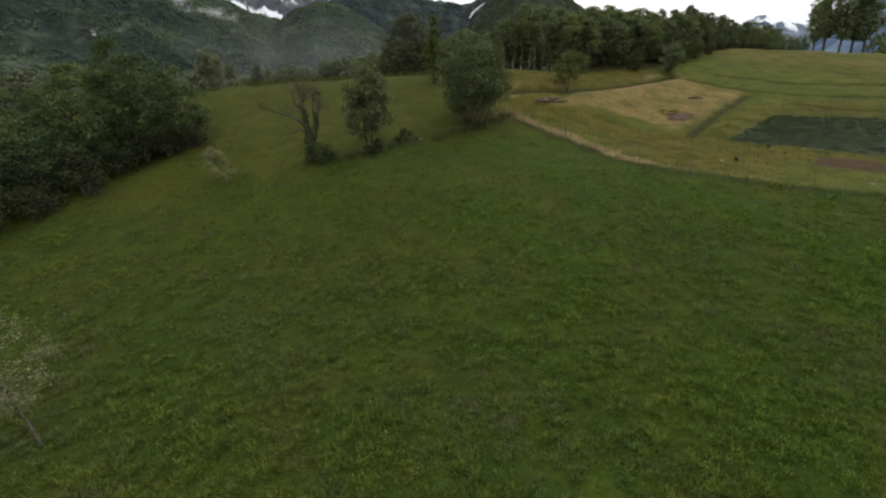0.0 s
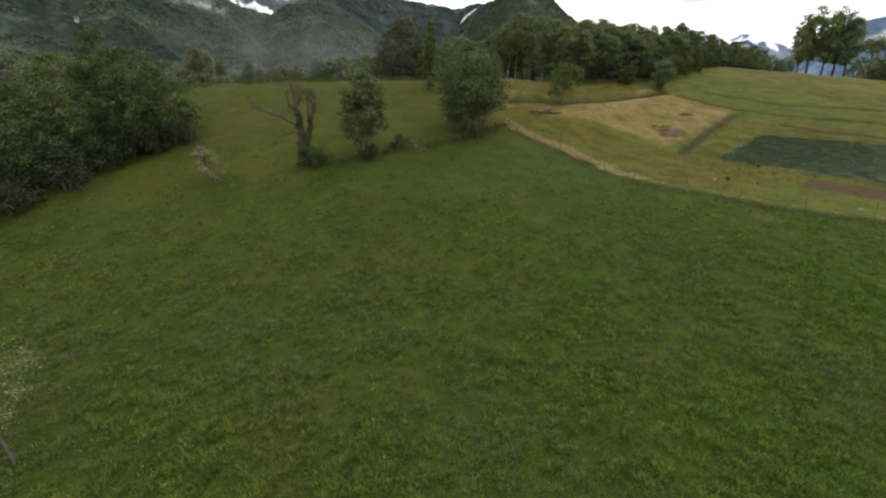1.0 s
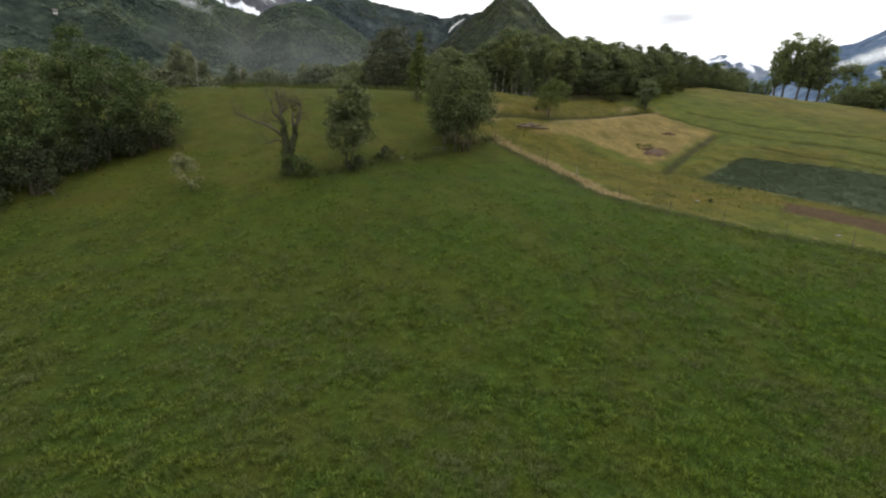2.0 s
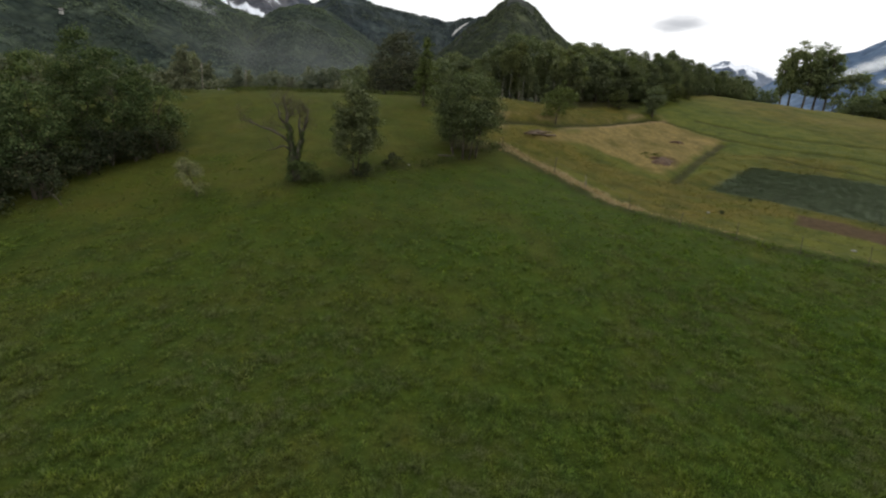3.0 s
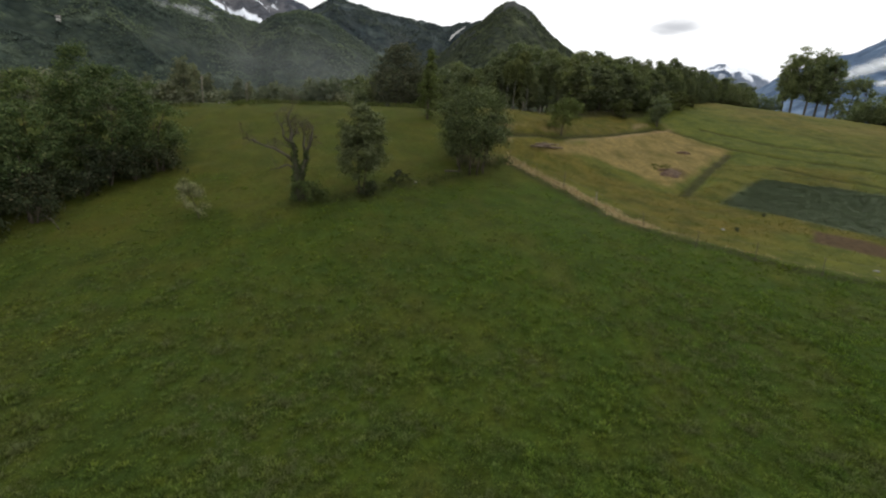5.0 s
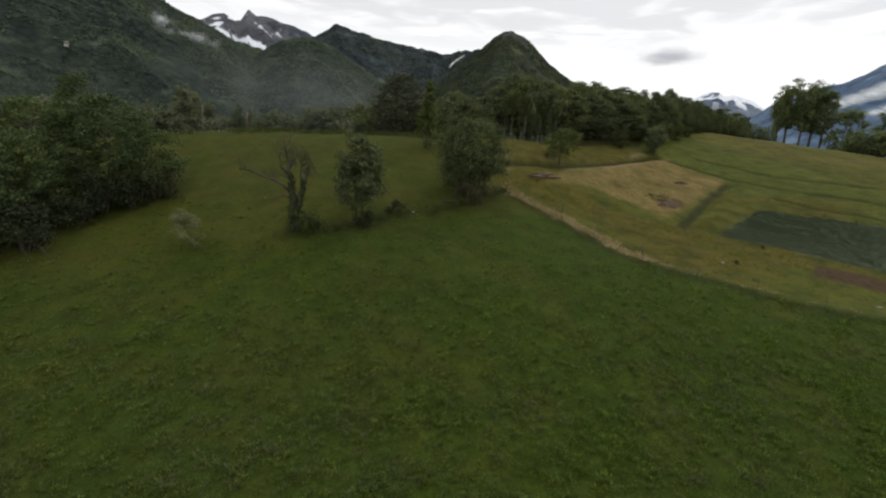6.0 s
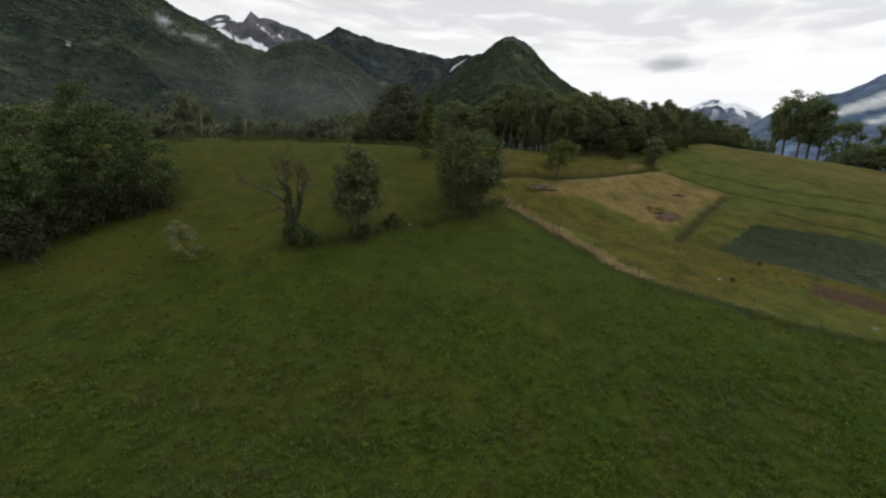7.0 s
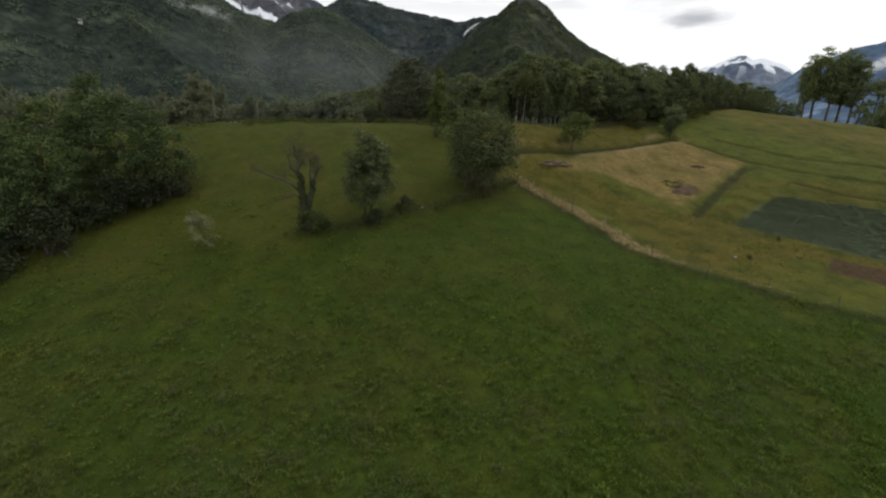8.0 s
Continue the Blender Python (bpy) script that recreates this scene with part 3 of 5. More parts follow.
    rank = np.maximum(rank, 0.14 * band)
    off = np.abs(right - 0.7 + wob * 0.25)
    straw = 0.55 * np.exp(-(off / 0.6) ** 2) * step(41.0, 39.0, y) * step(26.8, 30.0, y) * step(0.36, 0.58, fractal(x, y, 0.9, 44) + 0.06)
    straw = np.maximum(straw, 0.5 * np.exp(-((line_distance(x, y, BANK) - 1.1) / 0.5) ** 2) * step(0.4, 0.6, fractal(x, y, 3.0, 9)))
    crop = step(-0.5, 0.5, inside(x, y, CROP_FIELD) + wob * 0.35)
    lush = step(-0.5, 1.0, (x - 1.0) / 10 + 0.25 * wob + 0.6 * (fractal(x, y, 9.0, 33, 3) - 0.5)) * step(2, -1, right)
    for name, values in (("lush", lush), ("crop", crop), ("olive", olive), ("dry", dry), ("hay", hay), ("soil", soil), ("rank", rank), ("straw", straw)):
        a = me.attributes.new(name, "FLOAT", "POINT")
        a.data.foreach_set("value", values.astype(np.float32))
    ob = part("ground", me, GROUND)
    return tagged(ob, "hillside meadow of short green grass with mown fields above", "ground", kind="structure")


build_ground()


# ---- mountains ----
HUB = (-3.0, 2.0, 9.3)


def ridge_height(az, nodes):
    return np.interp(az, [n[0] for n in nodes], [n[1] for n in nodes])


def mountain_surface(az, dist, spec):
    """Height of a range at a bearing and distance from the meadow."""
    nodes, ridge, foot, floor, rough, seed = spec
    top = np.tan(np.radians(ridge_height(az, nodes))) * ridge + HUB[2]
    t = np.clip((dist - foot) / (ridge - foot), 0, 1)
    x, y = dist * np.sin(np.radians(az)), dist * np.cos(np.radians(az))
    spur = 1 - np.abs(2 * fractal(x, y, (ridge - foot) * 0.32, seed, 4) - 1)
    bend = t ** 0.85 + (spur - 0.62) * rough * np.sin(np.pi * np.clip(t, 0, 1)) ** 0.8
    z = floor + (top - floor) * bend
    z = z + (fractal(x, y, ridge * 0.02, seed + 5, 3) - 0.5) * ridge * 0.008
    back = np.maximum(0, dist - ridge)
    return z - back * 0.7


def build_mountain(name, label, spec, material, az_step, crag=None, snow=None, cols=56):
    nodes, ridge, foot, floor, rough, seed = spec
    az = np.arange(nodes[0][0], nodes[-1][0] + az_step, az_step)
    ds = np.concatenate([np.linspace(foot, ridge, cols), ridge + (ridge - foot) * np.array([0.03, 0.1, 0.3])])
    A, D = np.meshgrid(az, ds)
    a, d = A.ravel(), D.ravel()
    z = mountain_surface(a, d, spec)
    x, y = HUB[0] + d * np.sin(np.radians(a)), HUB[1] + d * np.cos(np.radians(a))
    i = np.arange(len(a)).reshape(A.shape)
    f = np.stack([i[:-1, :-1], i[:-1, 1:], i[1:, 1:], i[1:, :-1]], -1).reshape(-1, 4)
    me = mesh_of(name, np.stack([x, y, z], -1).tolist(), f.tolist(), True)
    t = (d - foot) / (ridge - foot)
    for key, rule in (("crag", crag), ("snow", snow)):
        if rule:
            me.attributes.new(key, "FLOAT", "POINT").data.foreach_set("value", rule(a, d, t, x, y).astype(np.float32))
    ob = part(name, me, material)
    return tagged(ob, label, "mountain", kind="structure")


LEFT_RANGE = ([(-80, 14), (-60, 18), (-45, 19.5), (-35, 18.2), (-29, 16.2), (-26.5, 15.3), (-24.9, 14.7), (-22.8, 14.0), (-20.7, 13.2), (-18.5, 12.5), (-15.7, 12.0), (-12, 10.8), (-7, 8.0), (0, 4.0)],
              1500, 620, -45, 0.24, 3)
MID_HILL = ([(-20, 8), (-15.7, 12.0), (-13.9, 13.3), (-11.5, 14.0), (-9, 13.8), (-7, 13.0), (-5, 11.9), (-2.9, 10.6), (2, 8.5), (8, 5)], 1300, 620, -45, 0.18, 13)
NOTCH_RANGE = ([(-16, 11), (-10.2, 14.3), (-7.8, 15.9), (-5.2, 15.3), (-2.5, 14.9), (1.6, 14.5), (5.0, 14.1), (6.6, 14.5), (9.0, 14.9), (13, 14), (18, 12), (26, 7)], 2600, 1500, -45, 0.24, 23)
KNOB = ([(0, 7), (3, 9.8), (5.5, 11.9), (7.7, 14.0), (9.0, 14.8), (10.9, 16.4), (11.8, 16.9), (12.7, 17.0), (14.2, 16.5), (16.4, 14.7), (18.6, 13.0), (21.3, 11.5), (26, 9), (34, 5)], 1700, 900, -45, 0.16, 33)
SNOW_PEAK = ([(-30, 11), (-24, 13.2), (-21.8, 13.9), (-20.6, 14.7), (-19.7, 14.9), (-18.6, 14.4), (-18.0, 14.7), (-17.3, 15.8), (-16.5, 15.3), (-15.7, 15.4), (-12.7, 15.0), (-10.3, 14.4), (-5, 12)], 4000, 2700, -45, 0.22, 43)
FAR_SNOW = ([(27, 8), (31, 9.4), (33.1, 10.2), (34.3, 10.8), (35.6, 10.95), (36.2, 10.5), (36.9, 10.7), (38.7, 10.0), (40, 9.3), (46, 7)], 4500, 3400, -45, 0.40, 53)
RIGHT_RANGE = ([(34, 5.0), (38.7, 8.3), (40.1, 9.3), (44.2, 11.2), (45.8, 11.4), (47.2, 12.1), (48.1, 12.7), (52, 14.5), (60, 17), (75, 15), (90, 10)], 3200, 1400, -45, 0.14, 63)

def peak_snow(a, d, t, x, y):
    """Old snow: a long gully above the near ridge, streaks below the summit and torn patches."""
    el = np.degrees(np.arctan2(mountain_surface(a, d, SNOW_PEAK) - HUB[2], d))
    torn = 0.6 * fractal(x, y, 120, 15, 5) + 0.4 * fractal(x, y, 38, 19, 4)
    gully = np.exp(-((el - ridge_height(a, LEFT_RANGE[0]) - 0.28) / 0.34) ** 2) * step(-22.0, -21.0, a) * step(-15.0, -15.8, a)
    streak = np.exp(-((el - 14.75 + 0.42 * (a + 16.9)) / 0.11) ** 2) * step(-17.4, -17.0, a) * step(-14.9, -15.5, a)
    ledge = np.exp(-((el - 14.35 - 0.22 * (a + 20.4)) / 0.13) ** 2) * step(-21.2, -20.8, a) * step(-18.4, -18.9, a)
    cap = np.exp(-((el - 15.2) / 0.3) ** 2 - ((a + 17.25) / 0.28) ** 2)
    return step(0.60, 0.66, torn + 0.24 * np.maximum.reduce([gully, streak, ledge, cap]) - 0.03) * step(0.2, 0.4, t)


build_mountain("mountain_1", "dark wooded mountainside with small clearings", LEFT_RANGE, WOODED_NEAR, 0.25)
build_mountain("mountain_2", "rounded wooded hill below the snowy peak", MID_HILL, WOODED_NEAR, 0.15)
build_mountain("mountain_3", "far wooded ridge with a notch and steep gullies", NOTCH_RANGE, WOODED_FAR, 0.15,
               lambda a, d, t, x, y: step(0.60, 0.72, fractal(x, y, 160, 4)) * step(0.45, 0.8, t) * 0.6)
build_mountain("mountain_4", "pointed wooded peak with grey crags near its top", KNOB, WOODED_KNOB, 0.12,
               lambda a, d, t, x, y: step(0.50, 0.64, fractal(x, y, 70, 4) + 0.12 * np.exp(-((a - 13.0) / 1.6) ** 2)) * step(0.62, 0.9, t))
build_mountain("mountain_5", "grey rocky peak with patches of old snow", SNOW_PEAK, ALPINE, 0.08,
               lambda a, d, t, x, y: step(0.45, 0.6, fractal(x, y, 200, 4)),
               peak_snow, cols=110)
build_mountain("mountain_6", "far snow-covered peaks with haze blue put into the rock colour", FAR_SNOW, ALPINE_FAR, 0.06,
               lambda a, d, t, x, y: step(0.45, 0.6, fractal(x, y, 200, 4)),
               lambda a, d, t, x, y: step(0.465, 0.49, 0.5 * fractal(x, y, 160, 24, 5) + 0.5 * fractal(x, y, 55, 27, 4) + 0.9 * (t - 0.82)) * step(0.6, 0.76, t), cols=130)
build_mountain("mountain_7", "long mountain slope across the valley with haze blue put into its colour", RIGHT_RANGE, HAZED_RANGE, 0.25)


def far_woods(name, label, spec, az0, az1, count, lo, hi, material, seed, size=9.0, bare=None):
    """Tree crowns on a far slope, too many to count."""
    rng = np.random.default_rng(seed)
    nodes, ridge, foot = spec[:3]
    az, t = rng.uniform(az0, az1, count), rng.uniform(lo, hi, count)
    d = foot + (ridge - foot) * t
    x, y = HUB[0] + d * np.sin(np.radians(az)), HUB[1] + d * np.cos(np.radians(az))
    keep = fractal(x, y, 90, seed + 1, 3) > 0.33
    if bare:
        keep &= (az < bare[0]) | (az > bare[1]) | (t < bare[2]) | (fractal(x, y, 60, seed + 4, 3) < 0.52)
    az, d, x, y = az[keep], d[keep], x[keep], y[keep]
    n = len(x)
    s = size * (0.5 + 0.9 * rng.uniform(0, 1, n) ** 2) * d / ridge
    tall = s * rng.uniform(0.34, 0.62, n)
    z = mountain_surface(az, d, spec) - 0.10 * tall
    turn = rng.uniform(0, 6.28, n)
    rings = []
    for r, h in ((0.50, -0.15), (0.50, 0.45)):
        for k in range(4):
            w = turn + (k + h) * math.pi / 2
            j = rng.uniform(0.7, 1.3, n)
            rings.append(np.stack([x + s * r * j * np.cos(w), y + s * r * j * np.sin(w), z + tall * (h + rng.uniform(-0.1, 0.1, n))], -1))
    rings.append(np.stack([x, y, z + tall * rng.uniform(0.75, 1.05, n)], -1))
    v = np.stack(rings, 1).reshape(-1, 3)
    f = []
    for k in range(4):
        k2 = (k + 1) % 4
        f += [(k, k2, 4 + k2), (k, 4 + k2, 4 + k), (4 + k, 4 + k2, 8)]
    f = (np.array(f)[None] + (np.arange(n) * 9)[:, None, None]).reshape(-1, 3)
    me = bpy.data.meshes.new(name)
    me.vertices.add(len(v))
    me.vertices.foreach_set("co", v.ravel().astype(np.float32))
    me.loops.add(f.size)
    me.loops.foreach_set("vertex_index", f.ravel().astype(np.int32))
    me.polygons.add(len(f))
    me.polygons.foreach_set("loop_start", np.arange(0, f.size, 3, dtype=np.int32))
    me.polygons.foreach_set("loop_total", np.full(len(f), 3, dtype=np.int32))
    me.polygons.foreach_set("use_smooth", np.ones(len(f), bool))
    me.update(calc_edges=True)
    return tagged(part(name, me, material), label, "woods", kind="stuff")


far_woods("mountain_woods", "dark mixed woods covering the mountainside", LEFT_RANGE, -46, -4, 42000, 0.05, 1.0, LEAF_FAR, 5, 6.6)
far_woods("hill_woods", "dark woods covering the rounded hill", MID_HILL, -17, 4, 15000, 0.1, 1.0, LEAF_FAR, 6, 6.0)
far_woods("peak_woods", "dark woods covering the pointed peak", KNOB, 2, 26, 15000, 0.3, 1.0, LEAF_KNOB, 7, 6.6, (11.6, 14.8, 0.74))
far_woods("ridge_woods", "woods on the far ridge with haze put into the leaf colour", NOTCH_RANGE, -12, 10, 9000, 0.4, 1.0, LEAF_FARTHER, 8, 11.0)


def on_slope(az, el, spec):
    """The place on a range that shows at a bearing and an elevation."""
    nodes, ridge, foot = spec[:3]
    ds = np.linspace(foot, ridge, 400)
    zs = mountain_surface(np.full(400, az), ds, spec)
    up = np.degrees(np.arctan2(zs - HUB[2], ds)) >= el
    k = int(np.argmax(up)) if up.any() else 399
    d, z = float(ds[k]), float(zs[k])
    return HUB[0] + d * math.sin(radians(az)), HUB[1] + d * math.cos(radians(az)), z, d


def build_scree():
    """A pale rockfall below the notch of the far ridge."""
    verts, faces = [], []
    n = 26
    for i in range(n + 1):
        u = i / n
        az, el = 7.35 - 1.75 * u - 0.25 * math.sin(math.pi * u), 14.2 - 1.55 * u
        wide = 0.06 + 0.11 * math.sin(math.pi * min(1, u * 1.1)) * (0.6 + 0.8 * float(value_noise(i * 1.0, 3.0, 2.2, 4)))
        for side in (-1, -0.3, 0.4, 1):
            x, y, z, d = on_slope(az + side * wide, el, NOTCH_RANGE)
            verts.append((HUB[0] + (x - HUB[0]) * 0.985, HUB[1] + (y - HUB[1]) * 0.985, HUB[2] + (z - HUB[2]) * 0.985))
    for i in range(n):
        for k in range(3):
            a = i * 4 + k
            faces.append((a, a + 1, a + 5, a + 4))
    tagged(part("scree", mesh_of("scree", verts, faces, True), SCREE), "pale rockfall scar below the notch of the ridge", "scree", kind="structure")


build_scree()


def box(bm, x0, x1, y0, y1, z0, z1):
    m = Matrix.Translation(((x0 + x1) / 2, (y0 + y1) / 2, (z0 + z1) / 2)) @ Matrix.Diagonal((x1 - x0, y1 - y0, z1 - z0, 1))
    bmesh.ops.create_cube(bm, size=1, matrix=m)
    return bm


def build_house(az, el, turn, wide, label):
    x, y, z, d = on_slope(az, el, LEFT_RANGE)
    house = tagged(empty("house", x, y, z + 4, turn), label, "house")
    part("wall", box(bmesh.new(), -wide / 2, wide / 2, -2.4, 2.4, -3, 3.2), PLASTER, house)
    e = wide / 2 + 0.8
    v = [(-e, -3, 3.0), (e, -3, 3.0), (e, 3, 3.0), (-e, 3, 3.0), (-e, 0, 4.6), (e, 0, 4.6),
         (-e, -3, 3.3), (e, -3, 3.3), (e, 3, 3.3), (-e, 3, 3.3), (-e, 0, 4.9), (e, 0, 4.9)]
    f = [(6, 7, 11, 10), (8, 9, 10, 11), (0, 4, 5, 1), (2, 5, 4, 3), (0, 1, 7, 6), (2, 3, 9, 8), (0, 6, 10, 4), (3, 4, 10, 9), (1, 5, 11, 7), (2, 8, 11, 5)]
    part("roof", mesh_of("roof", v, f), ROOF, house, "grey slate roof")
    for k in range(3):
        wx = -wide / 2 + wide * (k + 0.5) / 3
        part("window", box(bmesh.new(), wx - 0.7, wx + 0.7, -2.5, -2.3, 0.8, 2.2), WINDOW, house)


build_house(-33.0, 8.9, 20, 4.2, "small pale farmhouse with a slate roof")


def puff(parent, az, el, dist, wide, tall, material):
    bm = bmesh.new()
    bmesh.ops.create_icosphere(bm, subdivisions=3, radius=1)
    ob = part("puff", bm, material, parent)
    ob.data.polygons.foreach_set("use_smooth", [True] * len(ob.data.polygons))
    x, y = dist * math.sin(radians(az)), dist * math.cos(radians(az))
    local = Matrix.Translation((HUB[0] + x, HUB[1] + y, HUB[2] + dist * math.tan(radians(el)))) @ pose(0, 0, 0, 0, 0, -az) @ Matrix.Diagonal((wide, wide * 0.25, tall, 1))
    ob.matrix_basis = parent.matrix_basis.inverted() @ local
    ob.visible_shadow = False


def build_clouds():
    wisp = tagged(empty("cloud_wisp", 0, 0, 0), "torn white cloud wisp drifting along the wooded mountainside", "cloud")
    for az, el, wide, tall in ((-25.5, 13.3, 15, 17), (-24.9, 12.6, 20, 15), (-23.4, 12.5, 22, 9), (-21.8, 12.2, 26, 11), (-20.2, 11.9, 24, 10)):
        puff(wisp, az, el, 1020, wide, tall, MIST_DENSE)
    bank = tagged(empty("cloud_bank", 0, 0, 0), "low white cloud bank in front of the haze-blue mountain", "cloud")
    for az, el, wide, tall in ((44.4, 9.2, 22, 9), (45.5, 9.5, 26, 12), (46.6, 9.9, 28, 14), (47.8, 10.3, 32, 16), (49.0, 10.8, 36, 18), (50.6, 11.4, 50, 20), (53.0, 12.2, 80, 26), (48.2, 8.7, 20, 8), (49.6, 9.0, 34, 13)):
        puff(bank, az, el, 1330, wide, tall, MIST_BANK)
    haze = tagged(empty("mist_veil", 0, 0, 0), "thin grey mist hanging before the wooded slope", "mist")
    for az, el, wide, tall in ((-11.5, 8.6, 80, 44), (-5.5, 8.4, 55, 38), (-17.0, 8.0, 90, 44)):
        puff(haze, az, el, 480, wide, tall, MIST_THIN)


build_clouds()


# ---- trees ----
def outline(kind, u):
    """Crown radius, as a share of its widest, at the share u of the crown's height."""
    u = np.clip(u, 0.001, 0.999)
    if kind == "column":
        return np.minimum(1, u * 4) * (1 - u) ** 0.45
    if kind == "cone":
        return np.minimum(1, u * 6) * (1 - u) ** 0.8
    if kind == "dome":
        return np.minimum(1, 0.72 + u * 1.2) * np.sqrt(1 - u ** 2.2)
    if kind == "broad":
        return np.minimum(1, 0.66 + 0.9 * u) * np.sqrt(1 - u ** 4.2)
    if kind == "oval":
        return np.sin(np.pi * u ** 0.8) ** 0.42
    if kind == "top":
        return np.sin(np.pi * u ** 1.5) ** 0.6
    return np.sin(np.pi * u ** 0.85) ** 0.62


def leaf_quads(rng, centres, length, wide, flat=0.9, facing=None):
    """Loose leaves: a pointed quad at each centre, turned at random or roughly facing a given way."""
    n = len(centres)
    up = rng.normal(size=(n, 3)) + (0, 0, flat) if facing is None else facing + rng.normal(size=(n, 3)) * 0.45
    up /= np.linalg.norm(up, axis=1, keepdims=True)
    a = np.cross(up, rng.normal(size=(n, 3)))
    a /= np.linalg.norm(a, axis=1, keepdims=True) + 1e-9
    b = np.cross(up, a)
    ln = length * rng.uniform(0.6, 1.3, (n, 1))
    wd = wide * rng.uniform(0.6, 1.3, (n, 1))
    return np.stack([centres - a * ln / 2, centres + b * wd / 2 - a * ln * 0.05, centres + a * ln / 2, centres - b * wd / 2 - a * ln * 0.05], 1)


def grow(seed, tall, low, wide, kind, stem=0.16, stems=1, limbs=16, clumps=130, leaves=6000, leaf=0.17, clump=0.45, lean=(0.0, 0.0), gaps=0.35, curve=0.25, twigs=2, base=0.12):
    """Trunk paths and leaves of a tree; low: the height where its crown begins."""
    rng = np.random.default_rng(seed)
    paths, tips = [], []
    span = tall - low

    def radius(z, w):
        u = (z - low) / span
        lump = 0.72 + 0.45 * value_noise(np.cos(w) * 3 + 20, np.sin(w) * 3 + z * 1.1 + 20, 1.0, seed)
        return wide * outline(kind, u) * lump

    def axis(z):
        k = (z / tall) ** 1.2
        return np.array([lean[0] * k, lean[1] * k])

    for s in range(stems):
        w0 = rng.uniform(0, 6.28) if base < 0.2 else 2.4 * s + 0.3
        out = 0.0 if stems == 1 else wide * rng.uniform(0.10, 0.45)
        foot = np.array([math.cos(w0), math.sin(w0)]) * (0 if stems == 1 else base * wide)
        top = low + span * (0.86 if stems == 1 else rng.uniform(0.55, 0.85))
        pts = []
        wob = rng.normal(scale=0.05 * tall / 6, size=(7, 2))
        for i in range(7):
            u = i / 6
            z = -0.35 + (top + 0.35) * u
            side = foot + np.array([math.cos(w0), math.sin(w0)]) * out * u ** 1.3 + axis(max(z, 0)) + wob[i] * min(1, u * 2)
            r = stem * (1 - 0.82 * u) * (1.35 if i == 0 else 1.0) * (1 if stems == 1 else 0.62)
            pts.append(((side[0], side[1], z), max(r, 0.012)))
        paths.append(pts)
        for k in range(limbs // stems):
            u = rng.uniform(0.0, 0.9)
            z0 = low * 0.85 + (top - low * 0.85) * u
            i = min(5, max(0, int((z0 + 0.35) / (top + 0.35) * 6)))
            g = (z0 + 0.35) / (top + 0.35) * 6 - i
            p0 = np.array(pts[i][0]) * (1 - g) + np.array(pts[i + 1][0]) * g
            r0 = (pts[i][1] * (1 - g) + pts[i + 1][1] * g) * 0.55
            w = k * 2.4 + rng.uniform(-0.5, 0.5) + w0
            z1 = min(tall * 0.97, max(low, z0 + span * rng.uniform(0.02, 0.28)))
            r1 = float(radius(z1, w)) * rng.uniform(0.6, 0.92)
            ax = axis(z1)
            p1 = np.array([ax[0] + math.cos(w) * r1, ax[1] + math.sin(w) * r1, z1])
            mid = p0 * 0.5 + p1 * 0.5 + np.array([0, 0, -curve * (z1 - z0)]) + rng.normal(scale=0.06 * wide, size=3)
            limb = [(tuple(p0), r0), (tuple(p0 * 0.4 + mid * 0.6), r0 * 0.7), (tuple(mid * 0.5 + p1 * 0.5), r0 * 0.42), (tuple(p1), 0.008)]
            paths.append(limb)
            tips += [p1, mid * 0.5 + p1 * 0.5]
            for _ in range(twigs):
                q = p1 + rng.normal(scale=0.22 * wide, size=3)
                paths.append([(tuple(mid * 0.5 + p1 * 0.5), r0 * 0.3), (tuple((mid + p1 + 2 * q) / 4 + (0, 0, 0.05)), r0 * 0.2), (tuple(q), 0.006)])
                tips.append(q)
    need = max(0, clumps - len(tips))
    z = low + span * rng.uniform(0.0, 1.0, need * 3) ** 0.9
    w = rng.uniform(0, 6.28, need * 3)
    keep = value_noise(np.cos(w) * 2.2 + 9, np.sin(w) * 2.2 + z * 0.9 + 9, 1.0, seed + 3) > gaps
    z, w = z[keep][:need], w[keep][:need]
    r = radius(z, w) * rng.uniform(0.45, 1.0, len(z)) ** 0.6
    k = (np.clip(z, 0, None) / tall) ** 1.2
    extra = np.stack([lean[0] * k + r * np.cos(w), lean[1] * k + r * np.sin(w), z], -1)
    centres = np.concatenate([np.array(tips).reshape(-1, 3), extra])
    pick = rng.integers(0, len(centres), leaves)
    size = rng.uniform(0.5, 1.25, len(centres))
    way = rng.normal(size=(leaves, 3))
    way /= np.linalg.norm(way, axis=1, keepdims=True)
    way[:, 2] = np.where((way[:, 2] < 0) & (rng.uniform(0, 1, leaves) < 0.55), -way[:, 2], way[:, 2])
    far = clump * size[pick] * (0.35 + 1.45 * rng.uniform(0, 1, leaves) ** 0.55)
    stray = rng.normal(size=(leaves, 3)) * clump * 0.22
    pos = centres[pick] + way * far[:, None] * (1, 1, 0.72) + stray
    keep = pos[:, 2] > 0.05
    return paths, leaf_quads(rng, pos[keep], leaf, leaf * 0.62, facing=way[keep] + (0, 0, 0.55))


def plant(name, x, y, label, category, seed, leaf_mat, bark=BARK, group="", sides=7, **shape):
    """A tree standing on the ground: trunk with its limbs, and a crown of leaves."""
    paths, quads = grow(seed, **shape)
    tree = tagged(empty(name, x, y, z_at(x, y)), label, category, group)
    v, f = tubes(paths, sides)
    part("trunk", mesh_of("trunk", v, f, True), bark, tree)
    part("crown", quads_mesh("crown", quads), leaf_mat, tree)
    return tree


